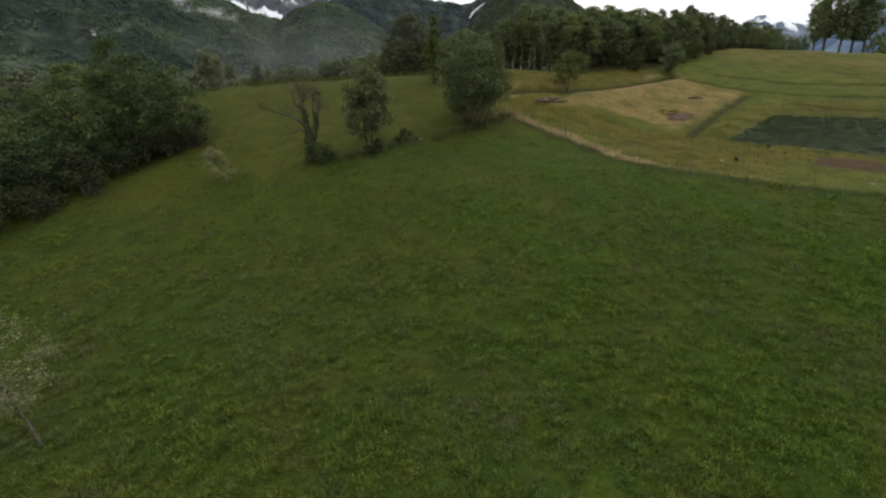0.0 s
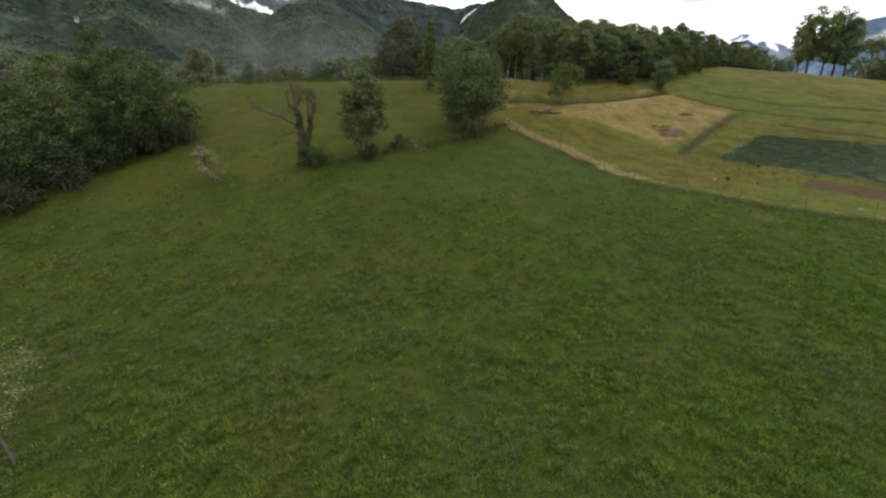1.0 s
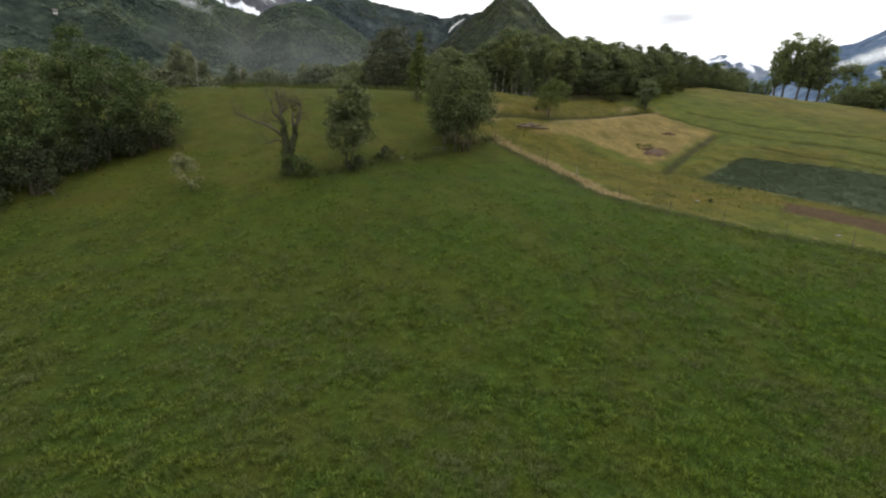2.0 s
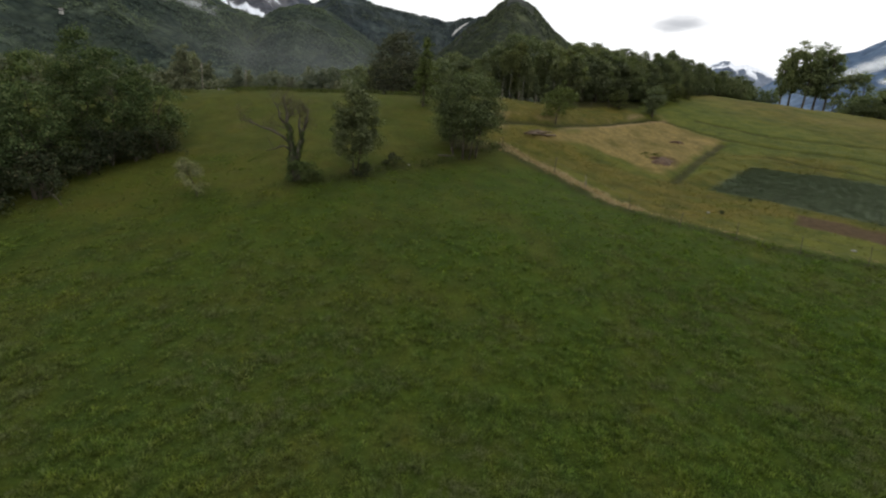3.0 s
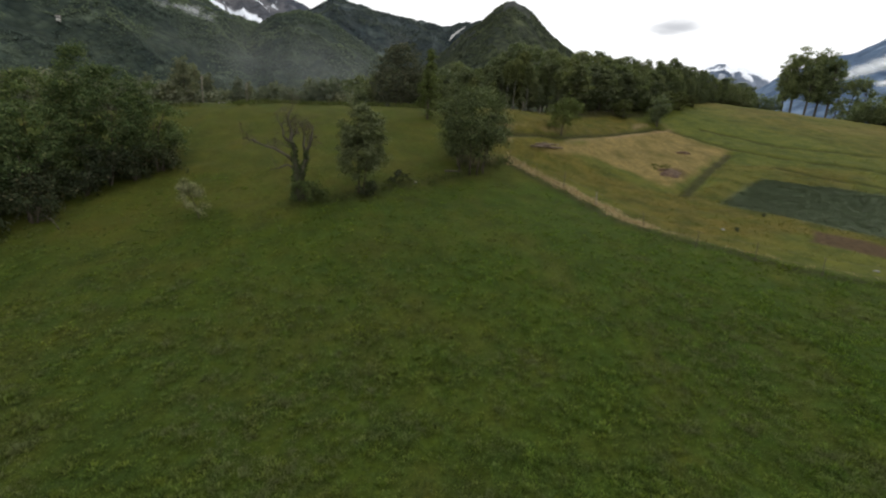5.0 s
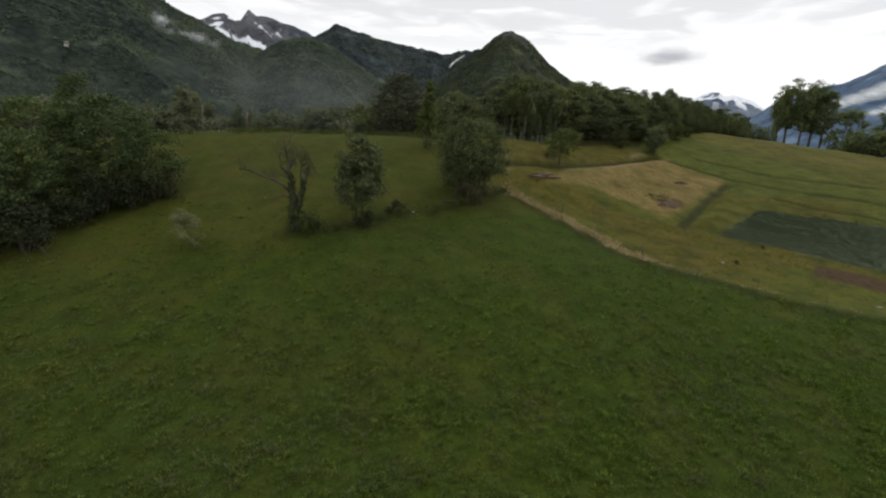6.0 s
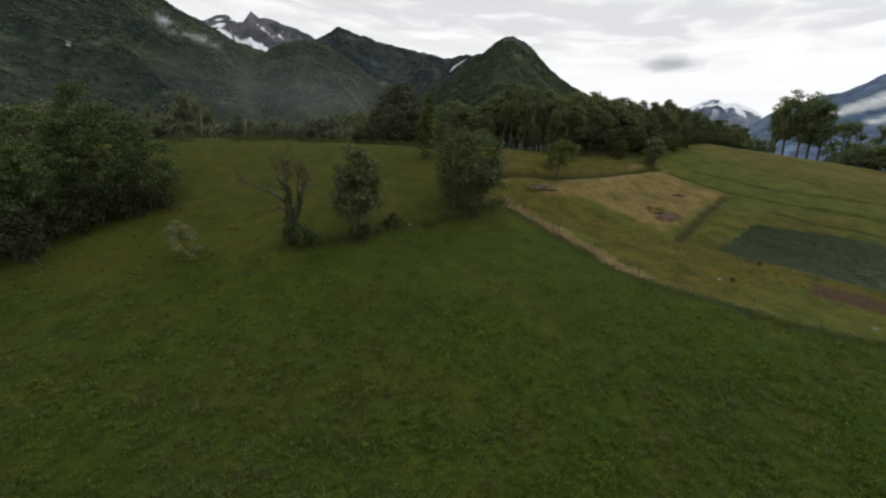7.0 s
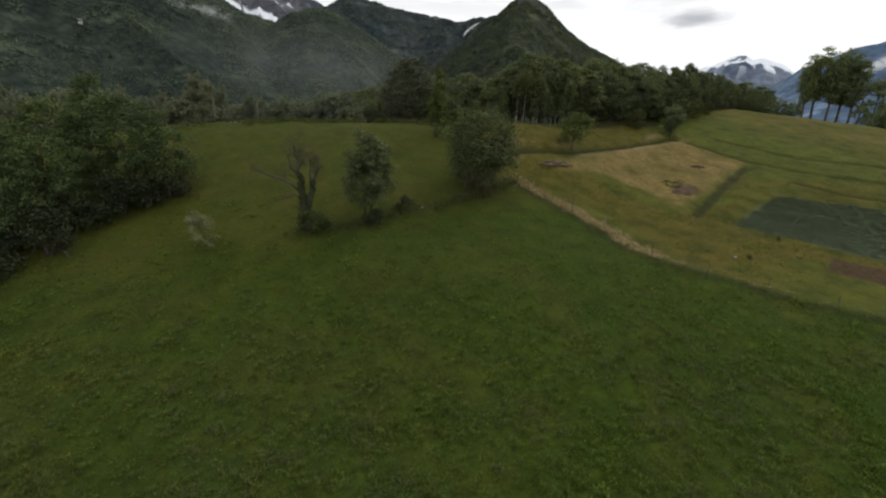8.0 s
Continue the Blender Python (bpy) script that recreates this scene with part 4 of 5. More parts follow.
def repeat(ob, m):
    """A copy of a thing whose pose and size are those of m."""
    made = copy_thing(ob, m)
    made.matrix_basis = m
    return made


def sized(x, y, turn, wide, tall, sink=0.0):
    return pose(x, y, z_at(x, y) - sink, 0, 0, turn) @ Matrix.Diagonal((wide, wide, tall, 1))


def thicket():
    group = "thicket at the meadow's edge"
    spots = ((-29.5, 26.0, 4.2, 2.9, 1), (-28.3, 30.0, 4.7, 3.0, 2), (-25.9, 37.2, 8.0, 1.7, 3), (-23.4, 36.6, 6.9, 2.9, 4), (-21.3, 37.3, 5.7, 2.3, 5),
             (-30.6, 34.0, 5.4, 3.2, 6), (-33.6, 30.0, 4.2, 3.4, 7), (-34.6, 25.0, 3.7, 3.3, 8), (-24.9, 31.7, 2.9, 1.7, 9), (-22.7, 34.7, 2.9, 1.7, 10),
             (-26.7, 28.7, 2.8, 1.8, 11), (-27.9, 25.2, 2.5, 1.7, 12), (-20.2, 36.4, 2.4, 1.3, 13), (-28.6, 36.8, 6.3, 2.8, 14), (-26.2, 33.2, 5.4, 2.7, 15), (-26.4, 24.2, 2.4, 1.6, 16), (-25.5, 27.0, 2.0, 1.4, 17), (-24.1, 29.9, 1.7, 1.3, 18), (-23.4, 33.2, 2.0, 1.3, 19), (-21.4, 35.4, 1.9, 1.2, 20))
    for x, y, tall, wide, s in spots:
        big = tall > 3.5
        # bushes get darker leaves than the trees: shade low down put into colour
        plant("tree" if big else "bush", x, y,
              "broad dark green tree leafy to the ground in a dense thicket" if big else "low brownish green bush at the foot of the thicket, leaves darkened for shade",
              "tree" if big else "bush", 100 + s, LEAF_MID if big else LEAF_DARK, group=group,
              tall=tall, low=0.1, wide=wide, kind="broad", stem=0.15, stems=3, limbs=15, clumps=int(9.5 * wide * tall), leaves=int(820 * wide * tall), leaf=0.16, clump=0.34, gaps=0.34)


thicket()
plant("leafy_tree", -5.7, 32.2, "slender grey-green leafy tree with open feathery crown", "tree", 35, LEAF_GREY,
      tall=5.6, low=1.15, wide=1.75, kind="oval", stem=0.11, stems=2, limbs=34, clumps=190, leaves=17000, leaf=0.14, clump=0.26, gaps=0.34)
plant("hazel_tree", 2.4, 37.6, "large rounded dark green tree with many thin stems", "tree", 22, LEAF_GREEN,
      tall=6.0, low=1.05, wide=2.9, base=0.34, kind="broad", stem=0.095, stems=8, limbs=48, clumps=250, leaves=26000, leaf=0.15, clump=0.42, gaps=0.34, twigs=1)
plant("field_tree", 13.7, 49.3, "small light green tree with a leaning trunk in the field", "tree", 23, LEAF_LIGHT,
      tall=3.7, low=0.9, wide=1.95, kind="round", stem=0.09, limbs=16, clumps=90, leaves=5600, leaf=0.16, clump=0.30, lean=(0.35, 0.0), gaps=0.3)
plant("corner_bush", 29.95, 59.4, "dark round bush at the corner of the fields", "bush", 24, LEAF_FOREST,
      tall=3.9, low=0.7, wide=1.45, kind="round", stem=0.10, limbs=12, clumps=70, leaves=2400, leaf=0.25, clump=0.32)
plant("dark_tree", -3.4, 58.0, "very dark broad tree with dense sombre foliage", "tree", 25, LEAF_SOMBRE,
      tall=8.0, low=0.5, wide=3.4, kind="broad", stem=0.22, stems=2, limbs=34, clumps=300, leaves=15000, leaf=0.24, clump=0.42, gaps=0.15)
plant("column_tree", -0.7, 46.4, "narrow light green young tree with a pointed crown", "tree", 26, LEAF_LIGHT,
      tall=6.0, low=0.1, wide=1.25, kind="cone", stem=0.09, limbs=26, clumps=170, leaves=6500, leaf=0.17, clump=0.22, gaps=0.2)
plant("silver_sapling", -15.0, 29.9, "small leaning sapling with pale silvery leaves", "sapling", 27, LEAF_PALE,
      tall=2.2, low=0.1, wide=0.8, kind="dome", stem=0.045, limbs=14, clumps=46, leaves=3200, leaf=0.10, clump=0.19, lean=(-0.8, 0.1), gaps=0.3)
plant("leaning_sapling", -11.9, 9.7, "leaning sapling with thin trunk and pale silvery leaves", "sapling", 28, LEAF_PALE, BARK_OLD,
      tall=3.1, low=1.25, wide=1.4, kind="round", stem=0.045, limbs=18, clumps=80, leaves=6500, leaf=0.065, clump=0.24, lean=(-1.75, 0.5), gaps=0.35)
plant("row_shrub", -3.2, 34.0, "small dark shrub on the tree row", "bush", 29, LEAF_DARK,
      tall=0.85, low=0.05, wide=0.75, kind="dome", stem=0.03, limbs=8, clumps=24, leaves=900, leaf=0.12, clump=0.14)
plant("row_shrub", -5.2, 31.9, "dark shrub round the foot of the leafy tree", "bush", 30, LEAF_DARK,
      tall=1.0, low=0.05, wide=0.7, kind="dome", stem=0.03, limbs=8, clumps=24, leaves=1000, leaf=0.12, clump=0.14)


def old_tree():
    """The old, nearly bare tree: two heavy ivy-grown boughs, long dead arms, a haze of fine twigs."""
    rng = np.random.default_rng(31)
    x, y = -9.6, 31.6
    tree = tagged(empty("old_tree", x, y, z_at(x, y)), "old half-dead tree with bare twisted boughs and an ivy-grown trunk", "tree")
    trunk = [((0.1, 0, -0.3), 0.50), ((0.04, 0, 0.4), 0.38), ((-0.02, 0.03, 0.9), 0.32), ((-0.10, 0, 1.4), 0.25), ((-0.12, 0.05, 2.0), 0.19), ((-0.28, 0.1, 2.6), 0.15), ((-0.24, 0.05, 3.1), 0.13), ((-0.52, 0.1, 3.7), 0.13), ((-0.46, 0.1, 4.3), 0.10), ((-0.72, 0.2, 4.9), 0.06), ((-0.66, 0.2, 5.5), 0.03)]
    fork = [((0.06, 0.05, 0.9), 0.20), ((0.26, 0, 1.6), 0.17), ((0.34, 0, 2.1), 0.15), ((0.52, 0.05, 2.6), 0.13), ((0.48, 0, 3.0), 0.11), ((0.70, 0.1, 3.5), 0.10), ((0.82, 0.1, 4.0), 0.07), ((0.92, 0.1, 4.7), 0.03)]
    long_arm = [((-0.25, 0.1, 2.3), 0.12), ((-0.8, 0.1, 2.75), 0.09), ((-1.5, 0, 3.1), 0.075), ((-2.2, 0.1, 3.25), 0.055), ((-2.9, 0, 3.55), 0.045), ((-3.6, 0.1, 3.6), 0.02)]
    low_arm = [((-0.15, 0, 1.9), 0.09), ((-0.7, 0, 2.15), 0.06), ((-1.2, -0.1, 1.9), 0.04), ((-1.9, -0.1, 1.7), 0.012)]
    spur = [((0.44, 0, 3.0), 0.11), ((0.30, 0.1, 3.5), 0.08), ((0.36, 0.1, 4.1), 0.05), ((0.18, 0, 4.7), 0.02)]
    stub = [((-0.46, 0.1, 3.5), 0.10), ((-0.95, 0, 3.9), 0.07), ((-1.0, 0, 4.4), 0.045), ((-1.35, 0.1, 4.9), 0.02)]
    heavy, fine, tips = [trunk, fork, long_arm, low_arm, spur, stub], [], []

    def branch(p, way, length, r, level):
        """A crooked branch that splits again towards its end."""
        pts, q = [(tuple(p), r)], np.array(p)
        for i in range(3):
            way = way + rng.normal(size=3) * 0.38 + (0, 0, 0.10)
            way = way / np.linalg.norm(way)
            q = q + way * length / 3
            pts.append((tuple(q), r * (1 - 0.28 * (i + 1))))
            if level < 2:
                for _ in range(3 if level else 1):
                    side = way + rng.normal(size=3) * 0.75
                    branch(q, side / np.linalg.norm(side), length * 0.58, r * 0.5, level + 1)
            else:
                tips.append(q)
        (heavy if level == 0 else fine).append(pts)

    for source, count, length in ((trunk[6:], 7, 1.0), (fork[4:], 5, 0.9), (stub[1:], 4, 0.9), (spur[1:], 4, 0.9), (long_arm[2:], 6, 0.75), (low_arm[1:], 2, 0.5)):
        for k in range(count):
            i = k % (len(source) - 1)
            g = rng.uniform(0.2, 1.0)
            p = np.array(source[i][0]) * (1 - g) + np.array(source[i + 1][0]) * g
            w = 2.4 * k + rng.uniform(-0.5, 0.5)
            branch(p, np.array([math.cos(w) * 0.9, math.sin(w) * 0.9, rng.uniform(0.1, 1.0)]), length, source[i][1] * 0.30 + 0.006, 0)
    v, f = tubes(heavy, 7)
    part("trunk", mesh_of("trunk", v, f, True), BARK_OLD, tree)
    v, f = tubes(fine, 3)
    tagged(part("brushwood", mesh_of("brushwood", v, f, True), BARK_OLD, tree), "fine dead twigs", kind="stuff")
    tips = np.array(tips)
    pos = tips[rng.integers(0, len(tips), 5200)] + rng.normal(size=(5200, 3)) * 0.22
    part("crown", quads_mesh("crown", leaf_quads(rng, pos, 0.055, 0.03)), TWIG_LEAF, tree, "sparse dull leaves")
    ivy = []
    for path, count, top in ((trunk, 2100, 7.0), (fork, 800, 4.4)):
        u = top * rng.uniform(0, 1, count) ** 1.25
        i = np.minimum(u.astype(int), len(path) - 2)
        g = (u - i)[:, None]
        pts, rad = np.array([p for p, _ in path]), np.array([r for _, r in path])
        mid = pts[i] * (1 - g) + pts[i + 1] * g
        w = rng.uniform(0, 6.28, count)
        r = rad[i] * 0.85 + 0.13 * rng.uniform(0, 1, count) ** 2
        ivy.append(mid + np.stack([np.cos(w) * r, np.sin(w) * r, rng.normal(size=count) * 0.05], -1))
    tree.scale = (0.95, 0.95, 0.97)
    part("ivy", quads_mesh("ivy", leaf_quads(rng, np.concatenate(ivy), 0.12, 0.09)), IVY, tree, "dark ivy on the trunk and boughs")


old_tree()
plant("ivy_bush", -9.0, 31.2, "low dark ivy bush at the foot of the old tree", "bush", 32, IVY,
      tall=1.15, low=0.05, wide=1.15, kind="dome", stem=0.03, limbs=10, clumps=34, leaves=2600, leaf=0.12, clump=0.2)


def forest():
    """The wood above the fields: a few trees grown once, then repeated along its edge."""
    group = "wood above the fields"
    tall_dark, slim = "tall dark broadleaf tree in the wood", "slim yellowish green tree at the edge of the wood"
    kinds = []
    for i, (kind, wide, low, mat, bark, leaves, label) in enumerate((
            ("column", 1.55, 1.9, LEAF_FOREST, BARK, 3600, tall_dark),
            ("oval", 1.75, 2.6, LEAF_FOREST, BARK, 3600, tall_dark),
            ("column", 1.25, 0.7, LEAF_FOREST_LIGHT, BARK, 3200, slim),
            ("dome", 2.0, 0.3, LEAF_FOREST, BARK, 3800, "broad leafy tree at the edge of the wood"),
            ("top", 1.6, 6.0, LEAF_FOREST_LIGHT, BIRCH, 2600, "birch with a pale bare trunk at the edge of the wood"),
            ("oval", 1.9, 3.6, LEAF_FOREST, BARK, 2200, "tall dark tree deep in the wood"),
            ("round", 2.3, 0.2, LEAF_FOREST_LIGHT, BARK, 3000, "rounded light green bush at the foot of the wood"))):
        kinds.append(plant("forest_bush" if i == 6 else "forest_tree", 20 + i, 140, label, "bush" if i == 6 else "tree", 200 + i, mat, bark, group, sides=5, tall=10.0, low=low, wide=wide, kind=kind,
                           stem=0.06 if i == 4 else 0.13, limbs=12, clumps=130, leaves=leaves, leaf=0.33, clump=0.40, gaps=0.22, twigs=1))
    rng = random.Random(5)
    tops = [(-13, 4.6), (-11, 5.0), (-8, 6.1), (-4, 7.6), (1, 8.6), (4.7, 9.4), (9.4, 10.2), (12, 11.6), (14, 12.1), (17, 11.8), (19.4, 12.1), (23.3, 11.4), (27.6, 11.0), (29, 10.6), (30.5, 11.0), (33.9, 10.0), (36, 9.2), (38.5, 8.2)]
    front = [(-13, 60), (-4, 61), (4, 57), (14, 59), (23, 67), (30, 75), (35, 88), (38.5, 97)]
    used = set()

    def put(k, a, d, el, wide):
        x, y = HUB[0] + d * math.sin(radians(a)), HUB[1] + d * math.cos(radians(a))
        tall = HUB[2] + d * math.tan(radians(el)) - z_at(x, y)
        if tall < 1.2:
            return
        m = sized(x, y, rng.uniform(0, 360), max(0.4, min(1.3, tall / 10 * wide)), tall / 10)
        if k in used:
            repeat(kinds[k], m)
        else:
            kinds[k].matrix_basis = m
            used.add(k)

    for row, (back, share) in enumerate(((0, 0.70), (2.0, 0.82), (4.5, 0.91), (8, 0.99))):
        a = -13 + row * 0.35
        while a < 38.5:
            b = a + rng.uniform(-0.4, 0.4)
            a += 1.10 if a < 20 else 0.72
            if ((b < -5.5 or -3.5 < b < 1.5) and row < 2) or (11.6 < b < 14.4 and row < 2):
                continue
            d = float(np.interp(b, [p[0] for p in front], [p[1] for p in front])) + back + rng.uniform(-1.0, 1.0)
            el = float(np.interp(b, [p[0] for p in tops], [p[1] for p in tops])) * (share ** 0.5 if b > 20 else share) * (rng.uniform(0.93, 1.02) if b > 20 else rng.uniform(0.86, 1.04))
            k = rng.choice((0, 1, 3, 3)) if b > 21 else rng.choice((0, 0, 1, 2, 3)) if row < 2 else rng.choice((0, 1, 2, 5)) if row == 2 else rng.choice((0, 5, 5, 5))
            put(k, b, d, el, rng.uniform(0.85, 1.35) * (1.5 if b > 20 else 1.0))
    for a, d, el in ((12.5, 57.0, 9.9), (13.4, 57.2, 10.4), (15.0, 57.8, 9.8), (18.6, 59.0, 9.3)):
        put(4, a, d, el, 0.75)
    for a, d, el in ((29.2, 71, 7.2), (30.6, 73, 7.6), (31.8, 76, 7.6), (33.0, 80, 7.3), (34.4, 84, 7.2), (35.8, 88, 6.9), (26.2, 66, 6.6), (5.6, 55.5, 5.4), (3.9, 56, 5.9)):
        put(6, a, d, el, 2.2)


forest()


def beyond_crest():
    """Trees that show over the crest on the mountain side."""
    first = plant("crest_tree", -29, 66, "grey-green tree rising behind the crest of the meadow", "tree", 230, LEAF_BEYOND, group="trees behind the crest",
                  sides=6, tall=8.0, low=1.0, wide=1.9, kind="column", stem=0.14, limbs=24, clumps=130, leaves=4200, leaf=0.28, clump=0.36, gaps=0.3)
    bushy = plant("crest_bush", -29, 66, "low bushy growth behind the crest of the meadow", "bush", 231, LEAF_BEYOND, group="bushes behind the crest",
                  sides=6, tall=4.0, low=0.3, wide=2.3, kind="dome", stem=0.12, stems=3, limbs=12, clumps=130, leaves=3000, leaf=0.30, clump=0.36, gaps=0.3, twigs=1)
    rng = random.Random(9)
    for i, (a, el, d) in enumerate(((-23.7, 6.9, 66), (-22.8, 6.3, 69), (-24.6, 5.6, 67), (-27.0, 4.9, 64), (-18.4, 5.6, 63), (-17.2, 5.2, 64), (-21.2, 5.6, 70), (-14.6, 5.6, 67), (-11.0, 6.4, 64), (-9.2, 6.2, 66), (-30.5, 4.9, 66))):
        x, y = HUB[0] + d * math.sin(radians(a)), HUB[1] + d * math.cos(radians(a))
        t = (HUB[2] + d * math.tan(radians(el)) - z_at(x, y)) / 8.0
        m = sized(x, y, i * 50, t * (0.8 if i else 0.9), t)
        if i:
            repeat(first, m)
        else:
            first.matrix_basis = m
    a, n = -40.0, 0
    while a < -5:
        d = rng.uniform(60, 70)
        x, y = HUB[0] + d * math.sin(radians(a)), HUB[1] + d * math.cos(radians(a))
        el = np.interp(a, [-40, -26, -20, -12, -5], [3.2, 4.1, 4.4, 4.9, 6.3]) * rng.uniform(0.78, 1.14)
        t = (HUB[2] + d * math.tan(radians(el)) - z_at(x, y)) / 4.0
        if t > 0.2:
            m = sized(x, y, rng.uniform(0, 360), min(t, 1.1) * rng.uniform(0.75, 1.35), t)
            if n:
                repeat(bushy, m)
            else:
                bushy.matrix_basis = m
            n += 1
        a += rng.uniform(0.8, 1.9)


beyond_crest()


def poplars():
    group = "poplars on the ridge"
    first = plant("poplar", 60, 70, "tall poplar with bare lower trunk on the ridge", "tree", 240, LEAF_POPLAR, group=group, sides=7,
                  tall=20.0, low=11.3, wide=2.0, kind="oval", stem=0.34, limbs=26, clumps=150, leaves=6800, leaf=0.33, clump=0.50, gaps=0.25)
    second = plant("poplar", 60, 70, "slender thin-leaved poplar on the ridge", "tree", 241, LEAF_POPLAR, group=group, sides=7,
                   tall=20.0, low=9.0, wide=1.9, kind="oval", stem=0.24, limbs=24, clumps=100, leaves=3600, leaf=0.33, clump=0.46, gaps=0.35)
    bush = plant("ridge_bush", 60, 70, "dark bush on the ridge beside the poplars", "bush", 242, LEAF_POPLAR, group="bushes on the ridge",
                 tall=4.0, low=0.2, wide=2.2, kind="dome", stem=0.1, stems=3, limbs=24, clumps=120, leaves=3200, leaf=0.27, clump=0.34, gaps=0.3)
    made = set()

    def put(kind, a, d, el, wide):
        x, y = HUB[0] + d * math.sin(radians(a)), HUB[1] + d * math.cos(radians(a))
        tall = HUB[2] + d * math.tan(radians(el)) - z_at(x, y)
        t = tall / (4.0 if kind is bush else 20.0)
        m = sized(x, y, a * 77 % 360, t * wide, t)
        if kind in made:
            repeat(kind, m)
        else:
            kind.matrix_basis = m
            made.add(kind)

    for a, d, el, w in ((41.1, 120, 11.1, 0.95), (41.9, 122, 11.7, 1.0), (43.0, 121, 11.2, 1.0), (43.7, 124, 11.4, 1.0), (44.5, 122, 11.0, 0.95)):
        put(first, a, d, el, w)
    for a, d, el, w in ((45.3, 122, 8.8, 1.0), (46.2, 124, 9.1, 1.0), (47.1, 125, 9.0, 1.1), (48.9, 126, 8.7, 1.2), (50.1, 126, 9.0, 1.2)):
        put(second, a, d, el, w)
    for a, d, el, w in ((39.3, 94, 7.5, 0.9), (40.4, 93, 7.3, 1.0), (46.9, 97, 6.6, 1.0), (48.0, 97, 7.0, 1.1), (48.9, 97, 6.8, 1.1), (49.8, 97, 7.2, 1.1), (50.9, 96, 7.4, 1.1), (52.0, 96, 7.4, 1.1), (53.4, 96, 7.4, 1.2)):
        put(bush, a, d, el, w)


poplars()


# ---- fences, posts, wood, stones ----
def stake(tall, r, seed):
    rng = random.Random(seed)
    pts = [((0, 0, -0.4), r * 1.05), ((rng.uniform(-0.01, 0.01), 0, tall * 0.5), r), ((rng.uniform(-0.02, 0.02), 0.01, tall - 0.05), r * 0.92), ((0.01, 0.01, tall), r * 0.6)]
    return mesh_of("post", *tubes([pts], 8), True)


STAKES = [stake(1.35, 0.030, 1), stake(1.0, 0.016, 2), stake(1.1, 0.017, 3)]
PALE_STAKE = stake(1.0, 0.034, 4)
for s in STAKES:
    s.materials.append(WOOD_POST)
PALE_STAKE.materials.append(WOOD_PALE)


def build_fence(name, label, spots, wires, pale=()):
    base = tagged(empty(name, spots[0][0], spots[0][1], z_at(*spots[0])), label, "fence")
    rng = random.Random(len(spots))
    inv = base.matrix_basis.inverted()
    tops = []
    for i, (x, y) in enumerate(spots):
        me = PALE_STAKE if i in pale else STAKES[0 if i == 3 else 1 + i % 2]
        ob = new("post", me)
        ob.parent = base
        m = pose(x, y, z_at(x, y), rng.uniform(-5, 5), rng.uniform(-2, 8), rng.uniform(0, 90))
        ob.matrix_basis = inv @ m
        tops.append(m)
    for h in wires:
        pts = []
        for a, b in zip(tops, tops[1:]):
            pa, pb = a @ Vector((0, 0, h)), b @ Vector((0, 0, h))
            pts += [pa, pa.lerp(pb, 0.33) - Vector((0, 0, 0.03)), pa.lerp(pb, 0.67) - Vector((0, 0, 0.03))]
        pts.append(tops[-1] @ Vector((0, 0, h)))
        v, f = tubes([[(inv @ p, 0.003) for p in pts]], 4)
        part("wire", mesh_of("wire", v, f), WIRE, base, "thin rusty fence wire")


build_fence("field_fence", "old wire fence with thin grey wooden stakes along the meadow",
            [(4.0, 38.8), (6.0, 39.6), (7.9, 37.9), (9.55, 35.9), (11.0, 32.9), (12.3, 28.5), (14.3, 26.1), (16.6, 24.2), (19.2, 22.6), (22.0, 21.3), (25.5, 19.4)], (0.45, 0.95), pale=(4,))
build_fence("wood_fence", "row of pale stakes along the edge of the wood",
            [(8.2, 52.0), (10.4, 53.4), (12.8, 54.8), (15.6, 56.2), (18.6, 57.6), (21.6, 59.4), (24.6, 61.0)], (0.9,), pale=(0, 1, 2))


def tall_post(x, y, tall, lean):
    base = tagged(empty("tall_post", x, y, z_at(x, y)), "tall pale wooden post on the crest of the meadow", "post", "posts on the crest")
    v, f = tubes([[((0, 0, -0.4), 0.045), ((lean * 0.5, 0, tall * 0.5), 0.04), ((lean, 0, tall), 0.032)]], 8)
    part("shaft", mesh_of("shaft", v, f, True), WOOD_PALE, base)
    v, f = tubes([[((lean - 0.16, 0, tall - 0.12), 0.03), ((lean + 0.16, 0, tall - 0.12), 0.03)]], 6)
    part("crossbar", mesh_of("crossbar", v, f), WOOD_DARK, base)


tall_post(-22.6, 50.4, 2.5, -0.05)
tall_post(-18.6, 51.0, 1.9, -0.03)


def log_pile():
    rng = random.Random(12)
    x, y = 10.6, 44.0
    pile = tagged(empty("log_pile", x, y, z_at(x, y), 28), "low untidy pile of dark weathered logs in the field", "log pile")
    for i in range(26):
        low = i < 17
        dy, dz = rng.uniform(-0.45, 0.45), 0.09 if low else rng.uniform(0.20, 0.46)
        ln, r, w = rng.uniform(0.5, 1.5), rng.uniform(0.05, 0.11), rng.uniform(-0.8, 0.8)
        s = rng.uniform(-1.35, 1.35)
        cx, cy = math.cos(w) * ln / 2, math.sin(w) * ln / 2
        lift = rng.uniform(-0.03, 0.08)
        p = [((s - cx, dy - cy, dz - lift), r * 0.95), ((s, dy + rng.uniform(-0.03, 0.03), dz + 0.01), r), ((s + cx, dy + cy, dz + lift), r * 0.75)]
        part("log", mesh_of("log", *tubes([p], 8), True), WOOD_DARK, pile)


log_pile()


